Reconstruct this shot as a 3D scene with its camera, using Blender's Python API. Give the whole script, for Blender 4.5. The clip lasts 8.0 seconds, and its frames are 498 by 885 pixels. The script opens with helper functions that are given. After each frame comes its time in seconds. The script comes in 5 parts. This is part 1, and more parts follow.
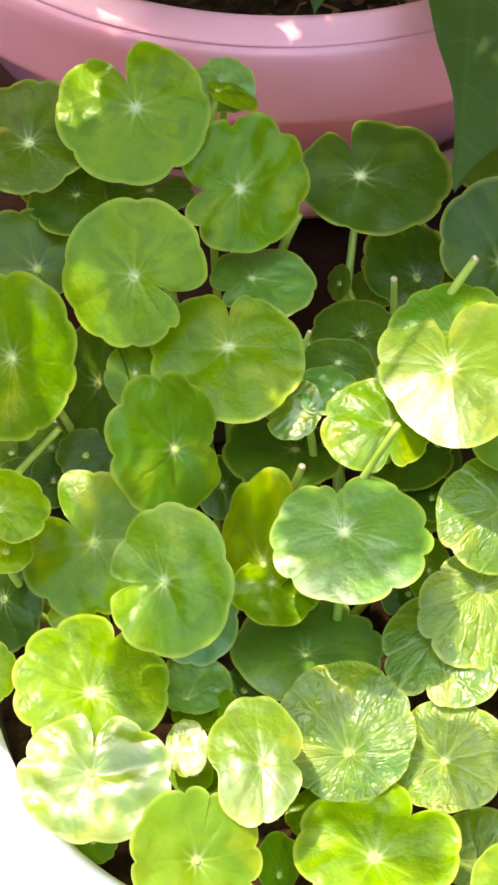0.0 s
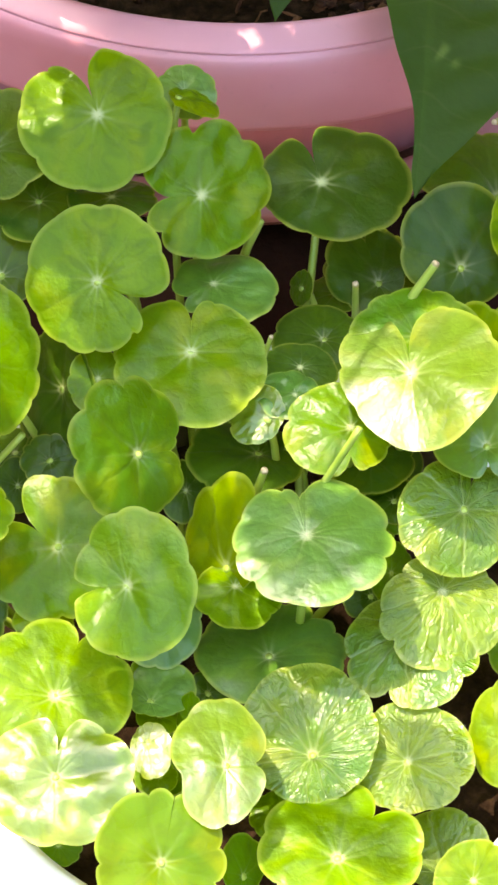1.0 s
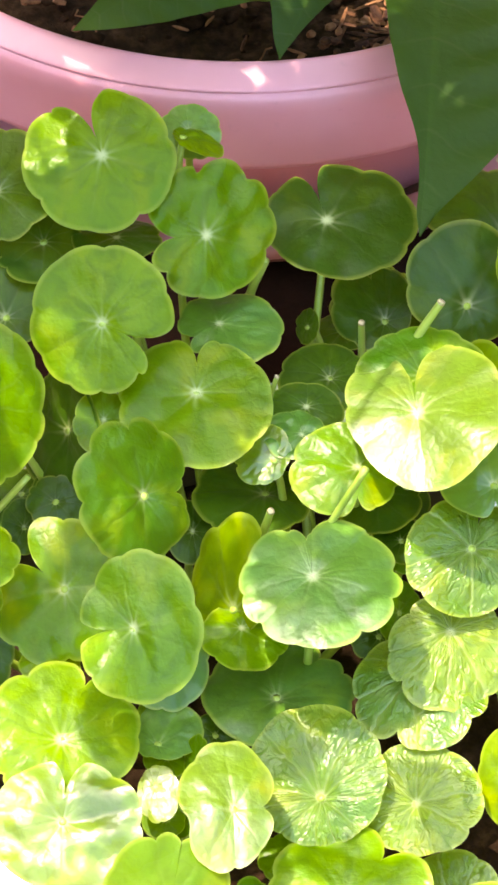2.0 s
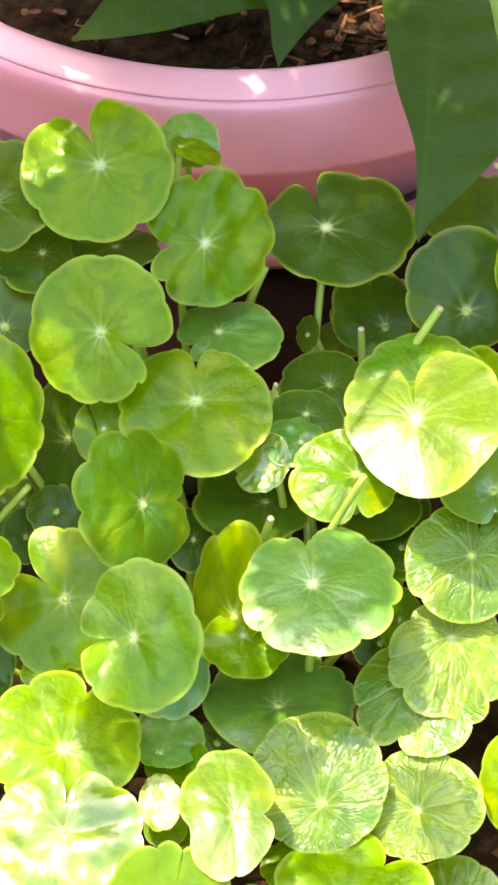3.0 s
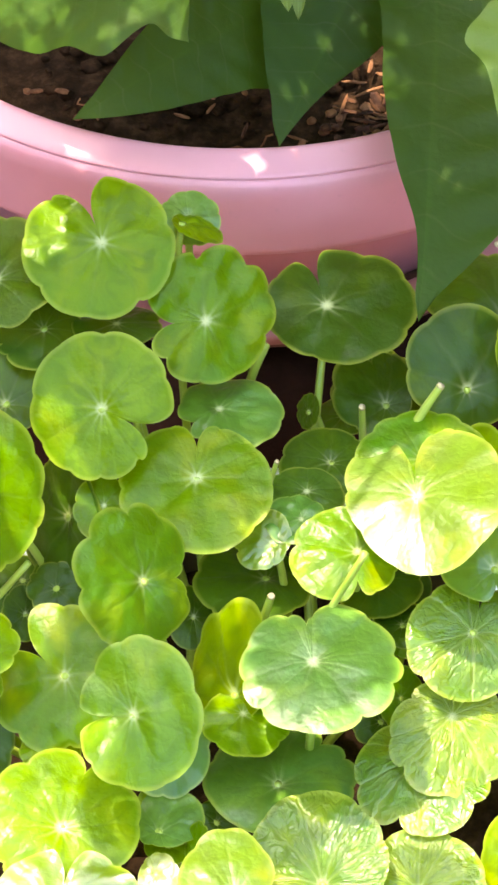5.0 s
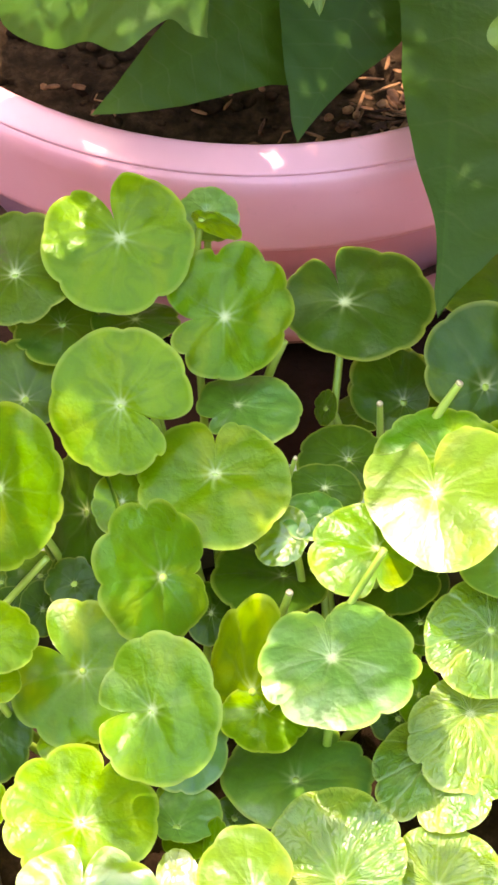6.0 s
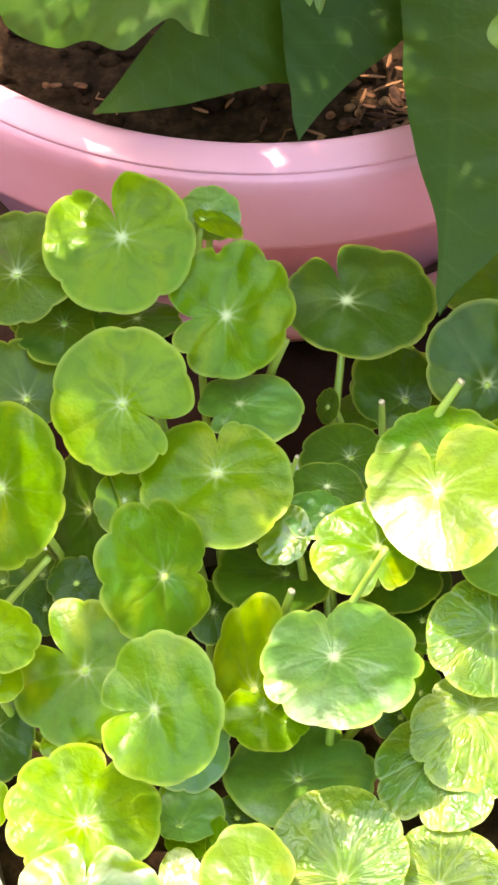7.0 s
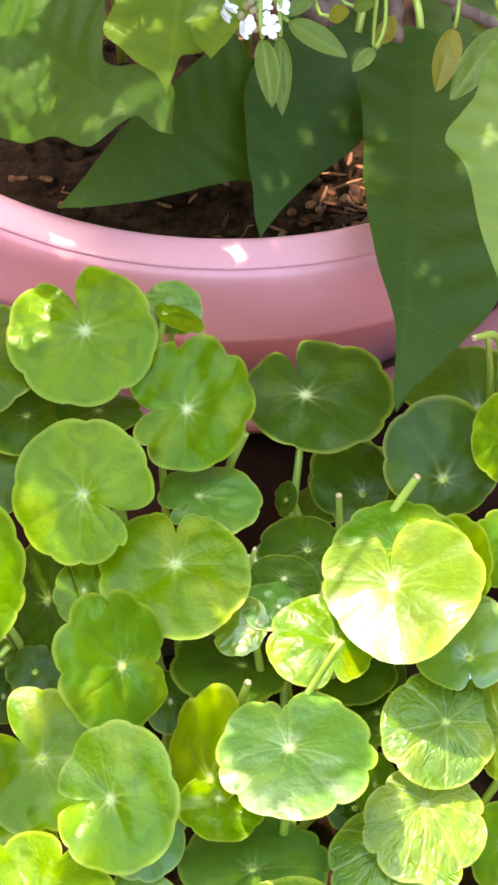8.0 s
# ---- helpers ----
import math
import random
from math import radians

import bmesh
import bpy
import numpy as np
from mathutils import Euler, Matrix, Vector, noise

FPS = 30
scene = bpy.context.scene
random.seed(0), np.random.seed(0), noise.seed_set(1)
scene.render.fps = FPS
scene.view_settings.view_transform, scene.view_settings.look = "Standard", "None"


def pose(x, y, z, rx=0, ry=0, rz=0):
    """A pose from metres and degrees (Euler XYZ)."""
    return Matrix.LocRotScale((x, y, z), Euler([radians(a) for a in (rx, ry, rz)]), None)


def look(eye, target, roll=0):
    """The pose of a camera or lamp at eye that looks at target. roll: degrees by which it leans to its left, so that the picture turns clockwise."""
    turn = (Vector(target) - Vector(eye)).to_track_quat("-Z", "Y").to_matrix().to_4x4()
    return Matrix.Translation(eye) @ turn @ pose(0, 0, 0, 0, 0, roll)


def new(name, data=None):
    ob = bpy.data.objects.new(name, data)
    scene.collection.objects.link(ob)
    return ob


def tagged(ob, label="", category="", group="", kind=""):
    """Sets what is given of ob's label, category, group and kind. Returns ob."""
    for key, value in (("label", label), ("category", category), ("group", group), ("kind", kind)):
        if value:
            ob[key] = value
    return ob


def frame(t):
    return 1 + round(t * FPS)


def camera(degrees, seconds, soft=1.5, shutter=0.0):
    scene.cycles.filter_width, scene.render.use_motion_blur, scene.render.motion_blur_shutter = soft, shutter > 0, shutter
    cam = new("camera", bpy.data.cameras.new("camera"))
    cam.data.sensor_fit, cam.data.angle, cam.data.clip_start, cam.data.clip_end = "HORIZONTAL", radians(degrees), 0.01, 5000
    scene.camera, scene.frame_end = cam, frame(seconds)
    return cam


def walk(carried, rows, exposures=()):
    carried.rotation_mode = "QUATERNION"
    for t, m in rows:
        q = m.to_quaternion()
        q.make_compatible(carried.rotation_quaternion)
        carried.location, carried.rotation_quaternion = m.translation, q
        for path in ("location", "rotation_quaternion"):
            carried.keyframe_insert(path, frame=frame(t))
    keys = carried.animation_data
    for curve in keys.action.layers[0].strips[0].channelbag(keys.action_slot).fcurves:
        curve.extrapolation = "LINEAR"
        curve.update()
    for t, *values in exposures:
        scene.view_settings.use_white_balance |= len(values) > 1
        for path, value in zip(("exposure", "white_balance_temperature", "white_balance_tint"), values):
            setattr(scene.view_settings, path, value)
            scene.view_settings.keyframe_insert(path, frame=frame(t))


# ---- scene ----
cam = camera(12.0, 8.0, soft=2.8)
PATH = [
    (0, 0.00000, -0.40150, 0.79341, 35.000, -0.000, 0.000),
    (0.5, 0.00230, -0.40154, 0.79400, 34.984, -0.214, -0.350),
    (1, 0.00191, -0.40518, 0.79641, 35.214, -0.442, -0.662),
    (1.5, 0.00115, -0.40500, 0.79641, 35.389, -0.316, -0.752),
    (2, 0.00474, -0.40016, 0.79730, 35.809, 0.083, -0.748),
    (2.2, 0.00764, -0.39868, 0.79753, 35.740, 0.289, -0.826),
    (3.3, 0.01138, -0.40079, 0.79994, 36.118, 0.870, -0.920),
    (3.5, 0.01023, -0.40146, 0.80090, 36.702, 0.698, -1.245),
    (4, 0.01261, -0.39975, 0.80251, 37.491, 0.802, -1.685),
    (4.5, 0.01078, -0.40064, 0.80042, 37.833, 0.728, -1.435),
    (4.7, 0.01097, -0.39992, 0.79801, 37.840, 0.831, -1.062),
    (5.8, 0.00626, -0.40266, 0.79677, 38.008, 0.434, -0.598),
    (6, 0.00527, -0.40051, 0.79709, 37.808, 0.548, -0.547),
    (6.5, 0.00580, -0.39851, 0.79854, 37.590, 0.587, -0.182),
    (7, 0.00696, -0.39963, 0.79820, 37.667, 0.785, -0.561),
    (7.5, 0.00496, -0.40183, 0.80400, 38.445, 0.536, -0.927),
    (8, 0.00732, -0.40334, 0.80794, 39.653, -0.389, -0.637),
]

walk(cam, [(t, pose(x, y, z, rx, ry, rz)) for t, x, y, z, rx, ry, rz in PATH], exposures=[(0.0, 3.48, 8000, 17), (4.0, 3.85, 8000, 17), (8.0, 3.82, 8000, 17)])

# ---- light ----
SUN_UP, SUN_ROUND = 61.0, -40.0      # degrees above the horizon; degrees to the right of straight behind the pots (minus: left)
world = bpy.data.worlds.new("sky")
scene.world = world
world.use_nodes = True
wn = world.node_tree
sky = wn.nodes.new("ShaderNodeTexSky")
sky.sky_type = "NISHITA"
sky.sun_disc = False
sky.sun_elevation = radians(SUN_UP)
sky.sun_rotation = radians(SUN_ROUND)
wn.nodes["Background"].inputs["Strength"].default_value = 0.15
wn.links.new(sky.outputs[0], wn.nodes["Background"].inputs["Color"])
SUN_WAY = Vector((math.sin(radians(SUN_ROUND)) * math.cos(radians(SUN_UP)), math.cos(radians(SUN_ROUND)) * math.cos(radians(SUN_UP)), math.sin(radians(SUN_UP))))
sun_data = bpy.data.lights.new("sun", "SUN")
sun_data.energy, sun_data.angle, sun_data.color = 0.85, radians(0.53), (1.0, 0.95, 0.86)
sun = new("sun", sun_data)
sun.matrix_world = look(SUN_WAY * 6, (0, 0, 0))


# ---- materials ----
def material(name, rough=0.5, metal=0.0, spec=0.5):
    m = bpy.data.materials.new(name)
    m.use_nodes = True
    b = m.node_tree.nodes["Principled BSDF"]
    b.inputs["Roughness"].default_value, b.inputs["Metallic"].default_value = rough, metal
    b.inputs["Specular IOR Level"].default_value = spec
    return m, m.node_tree, b


def node(tree, kind, **values):
    n = tree.nodes.new(kind)
    for key, value in values.items():
        if key == "op":
            n.operation = value
        elif key == "blend":
            n.data_type, n.blend_type = "RGBA", value
        else:
            n.inputs[int(key[1:]) if key[0] == "i" and key[1:].isdigit() else key].default_value = value
    return n


def mathn(tree, op, a, b=None, c=None):
    n = tree.nodes.new("ShaderNodeMath")
    n.operation = op
    for k, v in enumerate((a, b, c)):
        if v is None:
            continue
        if isinstance(v, (int, float)):
            n.inputs[k].default_value = v
        else:
            tree.links.new(v, n.inputs[k])
    return n.outputs[0]


def ramp(tree, fac, stops):
    r = tree.nodes.new("ShaderNodeValToRGB")
    while len(r.color_ramp.elements) < len(stops):
        r.color_ramp.elements.new(0.5)
    for e, (p, c) in zip(r.color_ramp.elements, stops):
        e.position, e.color = p, (c if len(c) == 4 else (*c, 1))
    tree.links.new(fac, r.inputs[0])
    return r.outputs[0]


def mixc(tree, fac, a, b, blend="MIX"):
    n = tree.nodes.new("ShaderNodeMix")
    n.data_type, n.blend_type = "RGBA", blend
    for s, v in ((n.inputs[0], fac), (n.inputs[6], a), (n.inputs[7], b)):
        if isinstance(v, (int, float)):
            s.default_value = v
        elif isinstance(v, tuple):
            s.default_value = (*v, 1) if len(v) == 3 else v
        else:
            tree.links.new(v, s)
    return n.outputs[2]


def tex(tree, kind, scale, coord="Object", detail=3.0, rough=0.55, distort=0.0):
    c = tree.nodes.new("ShaderNodeTexCoord")
    n = tree.nodes.new("ShaderNodeTexNoise" if kind == "noise" else "ShaderNodeTexVoronoi")
    tree.links.new(c.outputs[coord], n.inputs["Vector"])
    n.inputs["Scale"].default_value = scale
    if kind == "noise":
        n.inputs["Detail"].default_value, n.inputs["Roughness"].default_value, n.inputs["Distortion"].default_value = detail, rough, distort
    elif kind == "edge":
        n.feature = "DISTANCE_TO_EDGE"
    return n.outputs[0]


def bump(tree, height, strength, distance, b, normal=None):
    n = tree.nodes.new("ShaderNodeBump")
    n.inputs["Strength"].default_value, n.inputs["Distance"].default_value = strength, distance
    tree.links.new(height, n.inputs["Height"])
    if normal is not None:
        tree.links.new(normal, n.inputs["Normal"])
    if b is not None:
        tree.links.new(n.outputs[0], b.inputs["Normal"])
    return n.outputs[0]


def leaf_material(name, dark, light, glow, veins=11, star=True, margin=True, gloss=0.34, thin=0.42, net=0.5, vein_colour=(0.55, 0.60, 0.22), cells=330.0, crease=0.15, worn=False, shine=0.42, coarse=0.0):
    """A thin glossy leaf: u runs round the leaf (or across it), v from the stalk to the margin."""
    m, t, b = material(name, gloss, 0, shine)
    info = t.nodes.new("ShaderNodeObjectInfo")
    uv = t.nodes.new("ShaderNodeUVMap")
    sep = t.nodes.new("ShaderNodeSeparateXYZ")
    t.links.new(uv.outputs[0], sep.inputs[0])
    u, v = sep.outputs[0], sep.outputs[1]
    wob = mathn(t, "MULTIPLY", mathn(t, "SUBTRACT", tex(t, "noise", 90, detail=2), 0.5), 0.05)
    tri = mathn(t, "ABSOLUTE", mathn(t, "SUBTRACT", mathn(t, "FRACT", mathn(t, "MULTIPLY", mathn(t, "ADD", u, wob), float(veins))), 0.5))
    # distance from the nearest ray, as an arc, in leaf radii
    arc = mathn(t, "MULTIPLY", mathn(t, "SUBTRACT", 0.5, tri), mathn(t, "MULTIPLY", v, 6.283 / veins)) if star else mathn(t, "MULTIPLY", mathn(t, "SUBTRACT", 0.5, tri), 0.5)
    line = mathn(t, "SUBTRACT", 1.0, mathn(t, "SMOOTH_MIN", mathn(t, "DIVIDE", arc, 0.032 if star else 0.03), 1.0, 0.3))
    line = mathn(t, "MAXIMUM", line, 0.0)
    fade = mathn(t, "MAXIMUM", mathn(t, "SUBTRACT", 1.0, mathn(t, "MULTIPLY", v, 3.0 if star else 0.6)), 0.0)
    ray = mathn(t, "MULTIPLY", line, mathn(t, "POWER", fade, 1.5))
    if star:
        ray = mathn(t, "MAXIMUM", ray, mathn(t, "MULTIPLY", line, mathn(t, "MAXIMUM", mathn(t, "SUBTRACT", 0.12, mathn(t, "MULTIPLY", v, 0.10)), 0.0)))
    if coarse:
        ray = mathn(t, "MAXIMUM", ray, mathn(t, "MULTIPLY", line, 0.4))
    blot = tex(t, "noise", 28, detail=4, distort=0.6)
    fine = tex(t, "noise", 260, detail=3)
    patch = tex(t, "noise", 62, detail=2, distort=0.8)
    tone = mathn(t, "ADD", mathn(t, "MULTIPLY", mathn(t, "ADD", mathn(t, "MULTIPLY", blot, 0.45), mathn(t, "MULTIPLY", patch, 0.55)), 0.8), mathn(t, "MULTIPLY", mathn(t, "SUBTRACT", info.outputs["Random"], 0.5), 0.5))
    colour = mixc(t, ramp(t, tone, [(0.27, (0, 0, 0)), (0.54, (1, 1, 1))]), dark, light)
    if star:
        cool = ramp(t, tex(t, "noise", 36, detail=2, distort=0.5), [(0.46, (0, 0, 0)), (0.62, (1, 1, 1))])
        colour = mixc(t, mathn(t, "MULTIPLY", cool, 0.5), colour, tuple(q * c for q, c in zip((0.62, 0.92, 3.0), dark)))
        warm = ramp(t, tex(t, "noise", 52, detail=3, distort=0.9), [(0.51, (0, 0, 0)), (0.70, (1, 1, 1))])
        colour = mixc(t, mathn(t, "MULTIPLY", warm, 0.75), colour, tuple(q * c for q, c in zip((1.6, 1.18, 0.3), light)))
        # darker, uneven streaks of lamina that run outwards between the veins
        fan = t.nodes.new("ShaderNodeCombineXYZ")
        t.links.new(mathn(t, "MULTIPLY", mathn(t, "ADD", u, wob), 22.0), fan.inputs[0])
        t.links.new(mathn(t, "MULTIPLY", v, 2.6), fan.inputs[1])
        t.links.new(mathn(t, "MULTIPLY", info.outputs["Random"], 40.0), fan.inputs[2])
        streak = t.nodes.new("ShaderNodeTexNoise")
        streak.inputs["Scale"].default_value, streak.inputs["Detail"].default_value, streak.inputs["Distortion"].default_value = 1.0, 2.0, 0.9
        t.links.new(fan.outputs[0], streak.inputs["Vector"])
        sunk = ramp(t, streak.outputs[0], [(0.46, (0, 0, 0)), (0.66, (1, 1, 1))])
        colour = mixc(t, mathn(t, "MULTIPLY", sunk, 0.6), colour, tuple(0.62 * c for c in dark))
    colour = mixc(t, mathn(t, "MULTIPLY", fine, 0.35), colour, tuple(0.62 * c for c in dark))
    colour = mixc(t, mathn(t, "MULTIPLY", ray, 0.5 if star else 0.3), colour, vein_colour)
    glowc = mixc(t, mathn(t, "MULTIPLY", blot, 0.5), glow, tuple(0.7 * c for c in glow))
    glowc = mixc(t, mathn(t, "MULTIPLY", ray, 0.5 if star else 0.15), glowc, (0.75, 0.78, 0.3))
    if worn:
        spot = ramp(t, tex(t, "noise", 45, detail=5, rough=0.7), [(0.58, (0, 0, 0)), (0.66, (1, 1, 1))])
        colour = mixc(t, spot, colour, (0.07, 0.045, 0.02))
        colour = mixc(t, ramp(t, tex(t, "noise", 38, detail=3), [(0.64, (0, 0, 0)), (0.70, (1, 1, 1))]), colour, (0.6, 0.5, 0.05))
    if star:
        hub = ramp(t, v, [(0.03, (0.8, 0.8, 0.8)), (0.10, (0, 0, 0))])
        colour = mixc(t, hub, colour, (0.62, 0.66, 0.30))
    else:
        rib = ramp(t, v, [(0.0, (1, 1, 1)), (0.07, (0, 0, 0))])
        colour = mixc(t, mathn(t, "MULTIPLY", rib, 0.35), colour, tuple(1.5 * c for c in vein_colour))
    if margin:
        rim = ramp(t, v, [(0.93, (0, 0, 0)), (0.995, (1, 1, 1))])
        colour = mixc(t, mathn(t, "MULTIPLY", rim, mathn(t, "MULTIPLY", patch, 0.7)), colour, (0.48, 0.52, 0.06))
        glowc = mixc(t, mathn(t, "MULTIPLY", rim, 0.65), glowc, (0.85, 0.88, 0.18))
    t.links.new(colour, b.inputs["Base Color"])
    edge = mathn(t, "MINIMUM", tex(t, "edge", cells), 0.25)
    pucker = mathn(t, "ADD", mathn(t, "MULTIPLY", tex(t, "noise", 190, detail=2, distort=0.8), 1.45 * net), mathn(t, "MULTIPLY", tex(t, "noise", 430, detail=2), 0.7 * net))
    if coarse:
        # wrinkles that run out from the star, and sunken veins between the swollen lamina
        spread = t.nodes.new("ShaderNodeCombineXYZ")
        t.links.new(mathn(t, "MULTIPLY", u, 44.0), spread.inputs[0])
        t.links.new(mathn(t, "MULTIPLY", v, 4.5), spread.inputs[1])
        t.links.new(mathn(t, "MULTIPLY", info.outputs["Random"], 50.0), spread.inputs[2])
        rays = t.nodes.new("ShaderNodeTexNoise")
        rays.inputs["Scale"].default_value, rays.inputs["Detail"].default_value, rays.inputs["Distortion"].default_value = 1.0, 2.5, 1.2
        t.links.new(spread.outputs[0], rays.inputs["Vector"])
        pucker = mathn(t, "ADD", pucker, mathn(t, "MULTIPLY", rays.outputs[0], 3.0 * coarse))
        pucker = mathn(t, "ADD", pucker, mathn(t, "MULTIPLY", tex(t, "noise", 150, detail=2, distort=1.2), 2.4 * coarse))
        pucker = mathn(t, "SUBTRACT", pucker, mathn(t, "MULTIPLY", line, 0.8 * coarse))
    relief = mathn(t, "ADD", mathn(t, "MULTIPLY", edge, 1.0 * net), mathn(t, "ADD", pucker, mathn(t, "MULTIPLY", mathn(t, "MULTIPLY", line, mathn(t, "SUBTRACT", 1.0, mathn(t, "MULTIPLY", v, 0.8 if star else 0.0))), -0.9 * crease)))
    nrm = bump(t, relief, 0.55, 0.0010, b)
    t.links.new(ramp(t, blot, [(0.3, (gloss - 0.06,) * 3), (0.7, (gloss + 0.12,) * 3)]), b.inputs["Roughness"])
    tr = t.nodes.new("ShaderNodeBsdfTranslucent")
    t.links.new(glowc, tr.inputs["Color"])
    t.links.new(nrm, tr.inputs["Normal"])
    mx = t.nodes.new("ShaderNodeMixShader")
    mx.inputs[0].default_value = thin
    t.links.new(b.outputs[0], mx.inputs[1])
    t.links.new(tr.outputs[0], mx.inputs[2])
    t.links.new(mx.outputs[0], t.nodes["Material Output"].inputs["Surface"])
    return m


LEAF = leaf_material("pennywort_leaf", (0.063, 0.200, 0.002), (0.155, 0.285, 0.001), (0.46, 0.55, 0.006), gloss=0.29, thin=0.30, net=0.32, crease=0.12, shine=0.20)
LEAF_YOUNG = leaf_material("pennywort_leaf_young", (0.088, 0.215, 0.002), (0.205, 0.305, 0.001), (0.54, 0.56, 0.006), gloss=0.29, thin=0.33, net=0.32, crease=0.12, shine=0.22)
LEAF_GLOSSY = leaf_material("pennywort_leaf_glossy", (0.066, 0.200, 0.003), (0.160, 0.285, 0.002), (0.46, 0.55, 0.006), gloss=0.30, thin=0.30, net=0.36, crease=0.16, shine=0.28)
LEAF_WAXY = leaf_material("pennywort_leaf_waxy", (0.105, 0.215, 0.003), (0.205, 0.285, 0.002), (0.50, 0.53, 0.01), gloss=0.37, thin=0.33, net=0.26, crease=0.16, shine=1.0)
LEAF_CRINKLED = leaf_material("pennywort_leaf_crinkled", (0.085, 0.205, 0.010), (0.185, 0.290, 0.008), (0.50, 0.58, 0.02), gloss=0.29, thin=0.31, net=0.30, crease=0.25, shine=0.5, coarse=0.5)
# darker copy of the leaf: deep shade between layers is put into its colour
LEAF_SHADED = leaf_material("pennywort_leaf_shaded", (0.026, 0.080, 0.005), (0.054, 0.128, 0.007), (0.30, 0.48, 0.008), gloss=0.33, thin=0.26, net=0.26, crease=0.15, shine=0.22)
LEAF_BLUE = leaf_material("pennywort_leaf_bluish", (0.065, 0.195, 0.018), (0.120, 0.265, 0.024), (0.34, 0.52, 0.02), gloss=0.33, thin=0.26, net=0.24, crease=0.12, shine=0.6)
LEAF_WORN = leaf_material("pennywort_leaf_worn", (0.035, 0.095, 0.004), (0.08, 0.15, 0.006), (0.38, 0.50, 0.01), gloss=0.36, thin=0.25, net=0.4, crease=0.2, shine=0.2, worn=True)
VINE = leaf_material("vine_leaf", (0.022, 0.062, 0.005), (0.037, 0.086, 0.007), (0.20, 0.42, 0.02), shine=0.16, veins=9, star=False, margin=False, gloss=0.48, thin=0.3, net=0.2, vein_colour=(0.030, 0.076, 0.006), cells=200.0, crease=0.05)
VINE_YOUNG = leaf_material("young_vine_leaf", (0.08, 0.16, 0.006), (0.14, 0.23, 0.010), (0.45, 0.62, 0.02), veins=9, star=False, margin=False, gloss=0.45, shine=0.22, thin=0.34, net=0.3, vein_colour=(0.14, 0.25, 0.015), cells=200.0, crease=0.05)
VINE_PALE = leaf_material("pale_vine_leaf", (0.042, 0.118, 0.010), (0.070, 0.152, 0.014), (0.45, 0.58, 0.08), veins=9, star=False, margin=False, gloss=0.42, shine=0.25, thin=0.30, net=0.25, vein_colour=(0.06, 0.14, 0.014), cells=200.0, crease=0.05)
HERB = leaf_material("herb_leaf", (0.085, 0.170, 0.018), (0.145, 0.230, 0.032), (0.45, 0.60, 0.06), veins=9, star=False, margin=True, gloss=0.5, thin=0.35, net=0.4, vein_colour=(0.25, 0.36, 0.10))
HERB_OLD = leaf_material("herb_leaf_yellowed", (0.18, 0.17, 0.008), (0.27, 0.24, 0.015), (0.5, 0.45, 0.05), veins=9, star=False, margin=True, gloss=0.5, thin=0.35, net=0.4, vein_colour=(0.3, 0.3, 0.1))


def stalk_material():
    m, t, b = material("stalk", 0.4)
    t.links.new(ramp(t, tex(t, "noise", 60), [(0.3, (0.22, 0.34, 0.03)), (0.7, (0.38, 0.48, 0.08))]), b.inputs["Base Color"])
    b.inputs["Subsurface Weight"].default_value = 0.0
    bump(t, tex(t, "noise", 900), 0.3, 0.0003, b)
    return m


STALK = stalk_material()


def twig_material():
    m, t, b = material("twig", 0.8)
    t.links.new(ramp(t, tex(t, "noise", 150), [(0.3, (0.07, 0.04, 0.03)), (0.7, (0.20, 0.13, 0.09))]), b.inputs["Base Color"])
    bump(t, tex(t, "noise", 700), 0.5, 0.0005, b)
    return m


TWIG = twig_material()


def plastic(name, base, faded, rough):
    m, t, b = material(name, rough)
    big, fine = tex(t, "noise", 14, detail=4), tex(t, "noise", 240, detail=3)
    c = mixc(t, ramp(t, big, [(0.35, (0, 0, 0)), (0.7, (1, 1, 1))]), base, faded)
    dirt = ramp(t, fine, [(0.62, (0, 0, 0)), (0.78, (1, 1, 1))])
    c = mixc(t, mathn(t, "MULTIPLY", dirt, 0.12), c, (0.22, 0.14, 0.10))
    t.links.new(c, b.inputs["Base Color"])
    t.links.new(ramp(t, big, [(0.3, (rough - 0.07,) * 3), (0.7, (rough + 0.1,) * 3)]), b.inputs["Roughness"])
    bump(t, tex(t, "noise", 160, detail=4), 0.12, 0.0006, b)
    return m


PINK = plastic("pink_plastic", (0.62, 0.235, 0.245), (0.68, 0.305, 0.315), 0.34)
# saucer pinks: shade under the pot is put into dish and, less, rim
SHADED_PINK = plastic("shaded_pink_plastic", (0.12, 0.045, 0.028), (0.20, 0.085, 0.055), 0.6)
SAUCER_RIM = plastic("half_shaded_pink_plastic", (0.38, 0.16, 0.14), (0.48, 0.23, 0.21), 0.5)
DARK_GLAZE = plastic("dark_brown_glaze", (0.05, 0.03, 0.02), (0.12, 0.08, 0.05), 0.6)
WHITE = plastic("white_glaze", (0.85, 0.84, 0.82), (0.89, 0.88, 0.86), 0.3)


def earth_material():
    m, t, b = material("earth", 0.95, 0, 0.05)
    c = ramp(t, tex(t, "noise", 120, detail=6, rough=0.7), [(0.3, (0.011, 0.006, 0.003)), (0.5, (0.030, 0.016, 0.008)), (0.75, (0.085, 0.046, 0.024))])
    t.links.new(c, b.inputs["Base Color"])
    bump(t, tex(t, "noise", 420, detail=6, rough=0.7), 0.8, 0.002, b)
    return m


EARTH = earth_material()


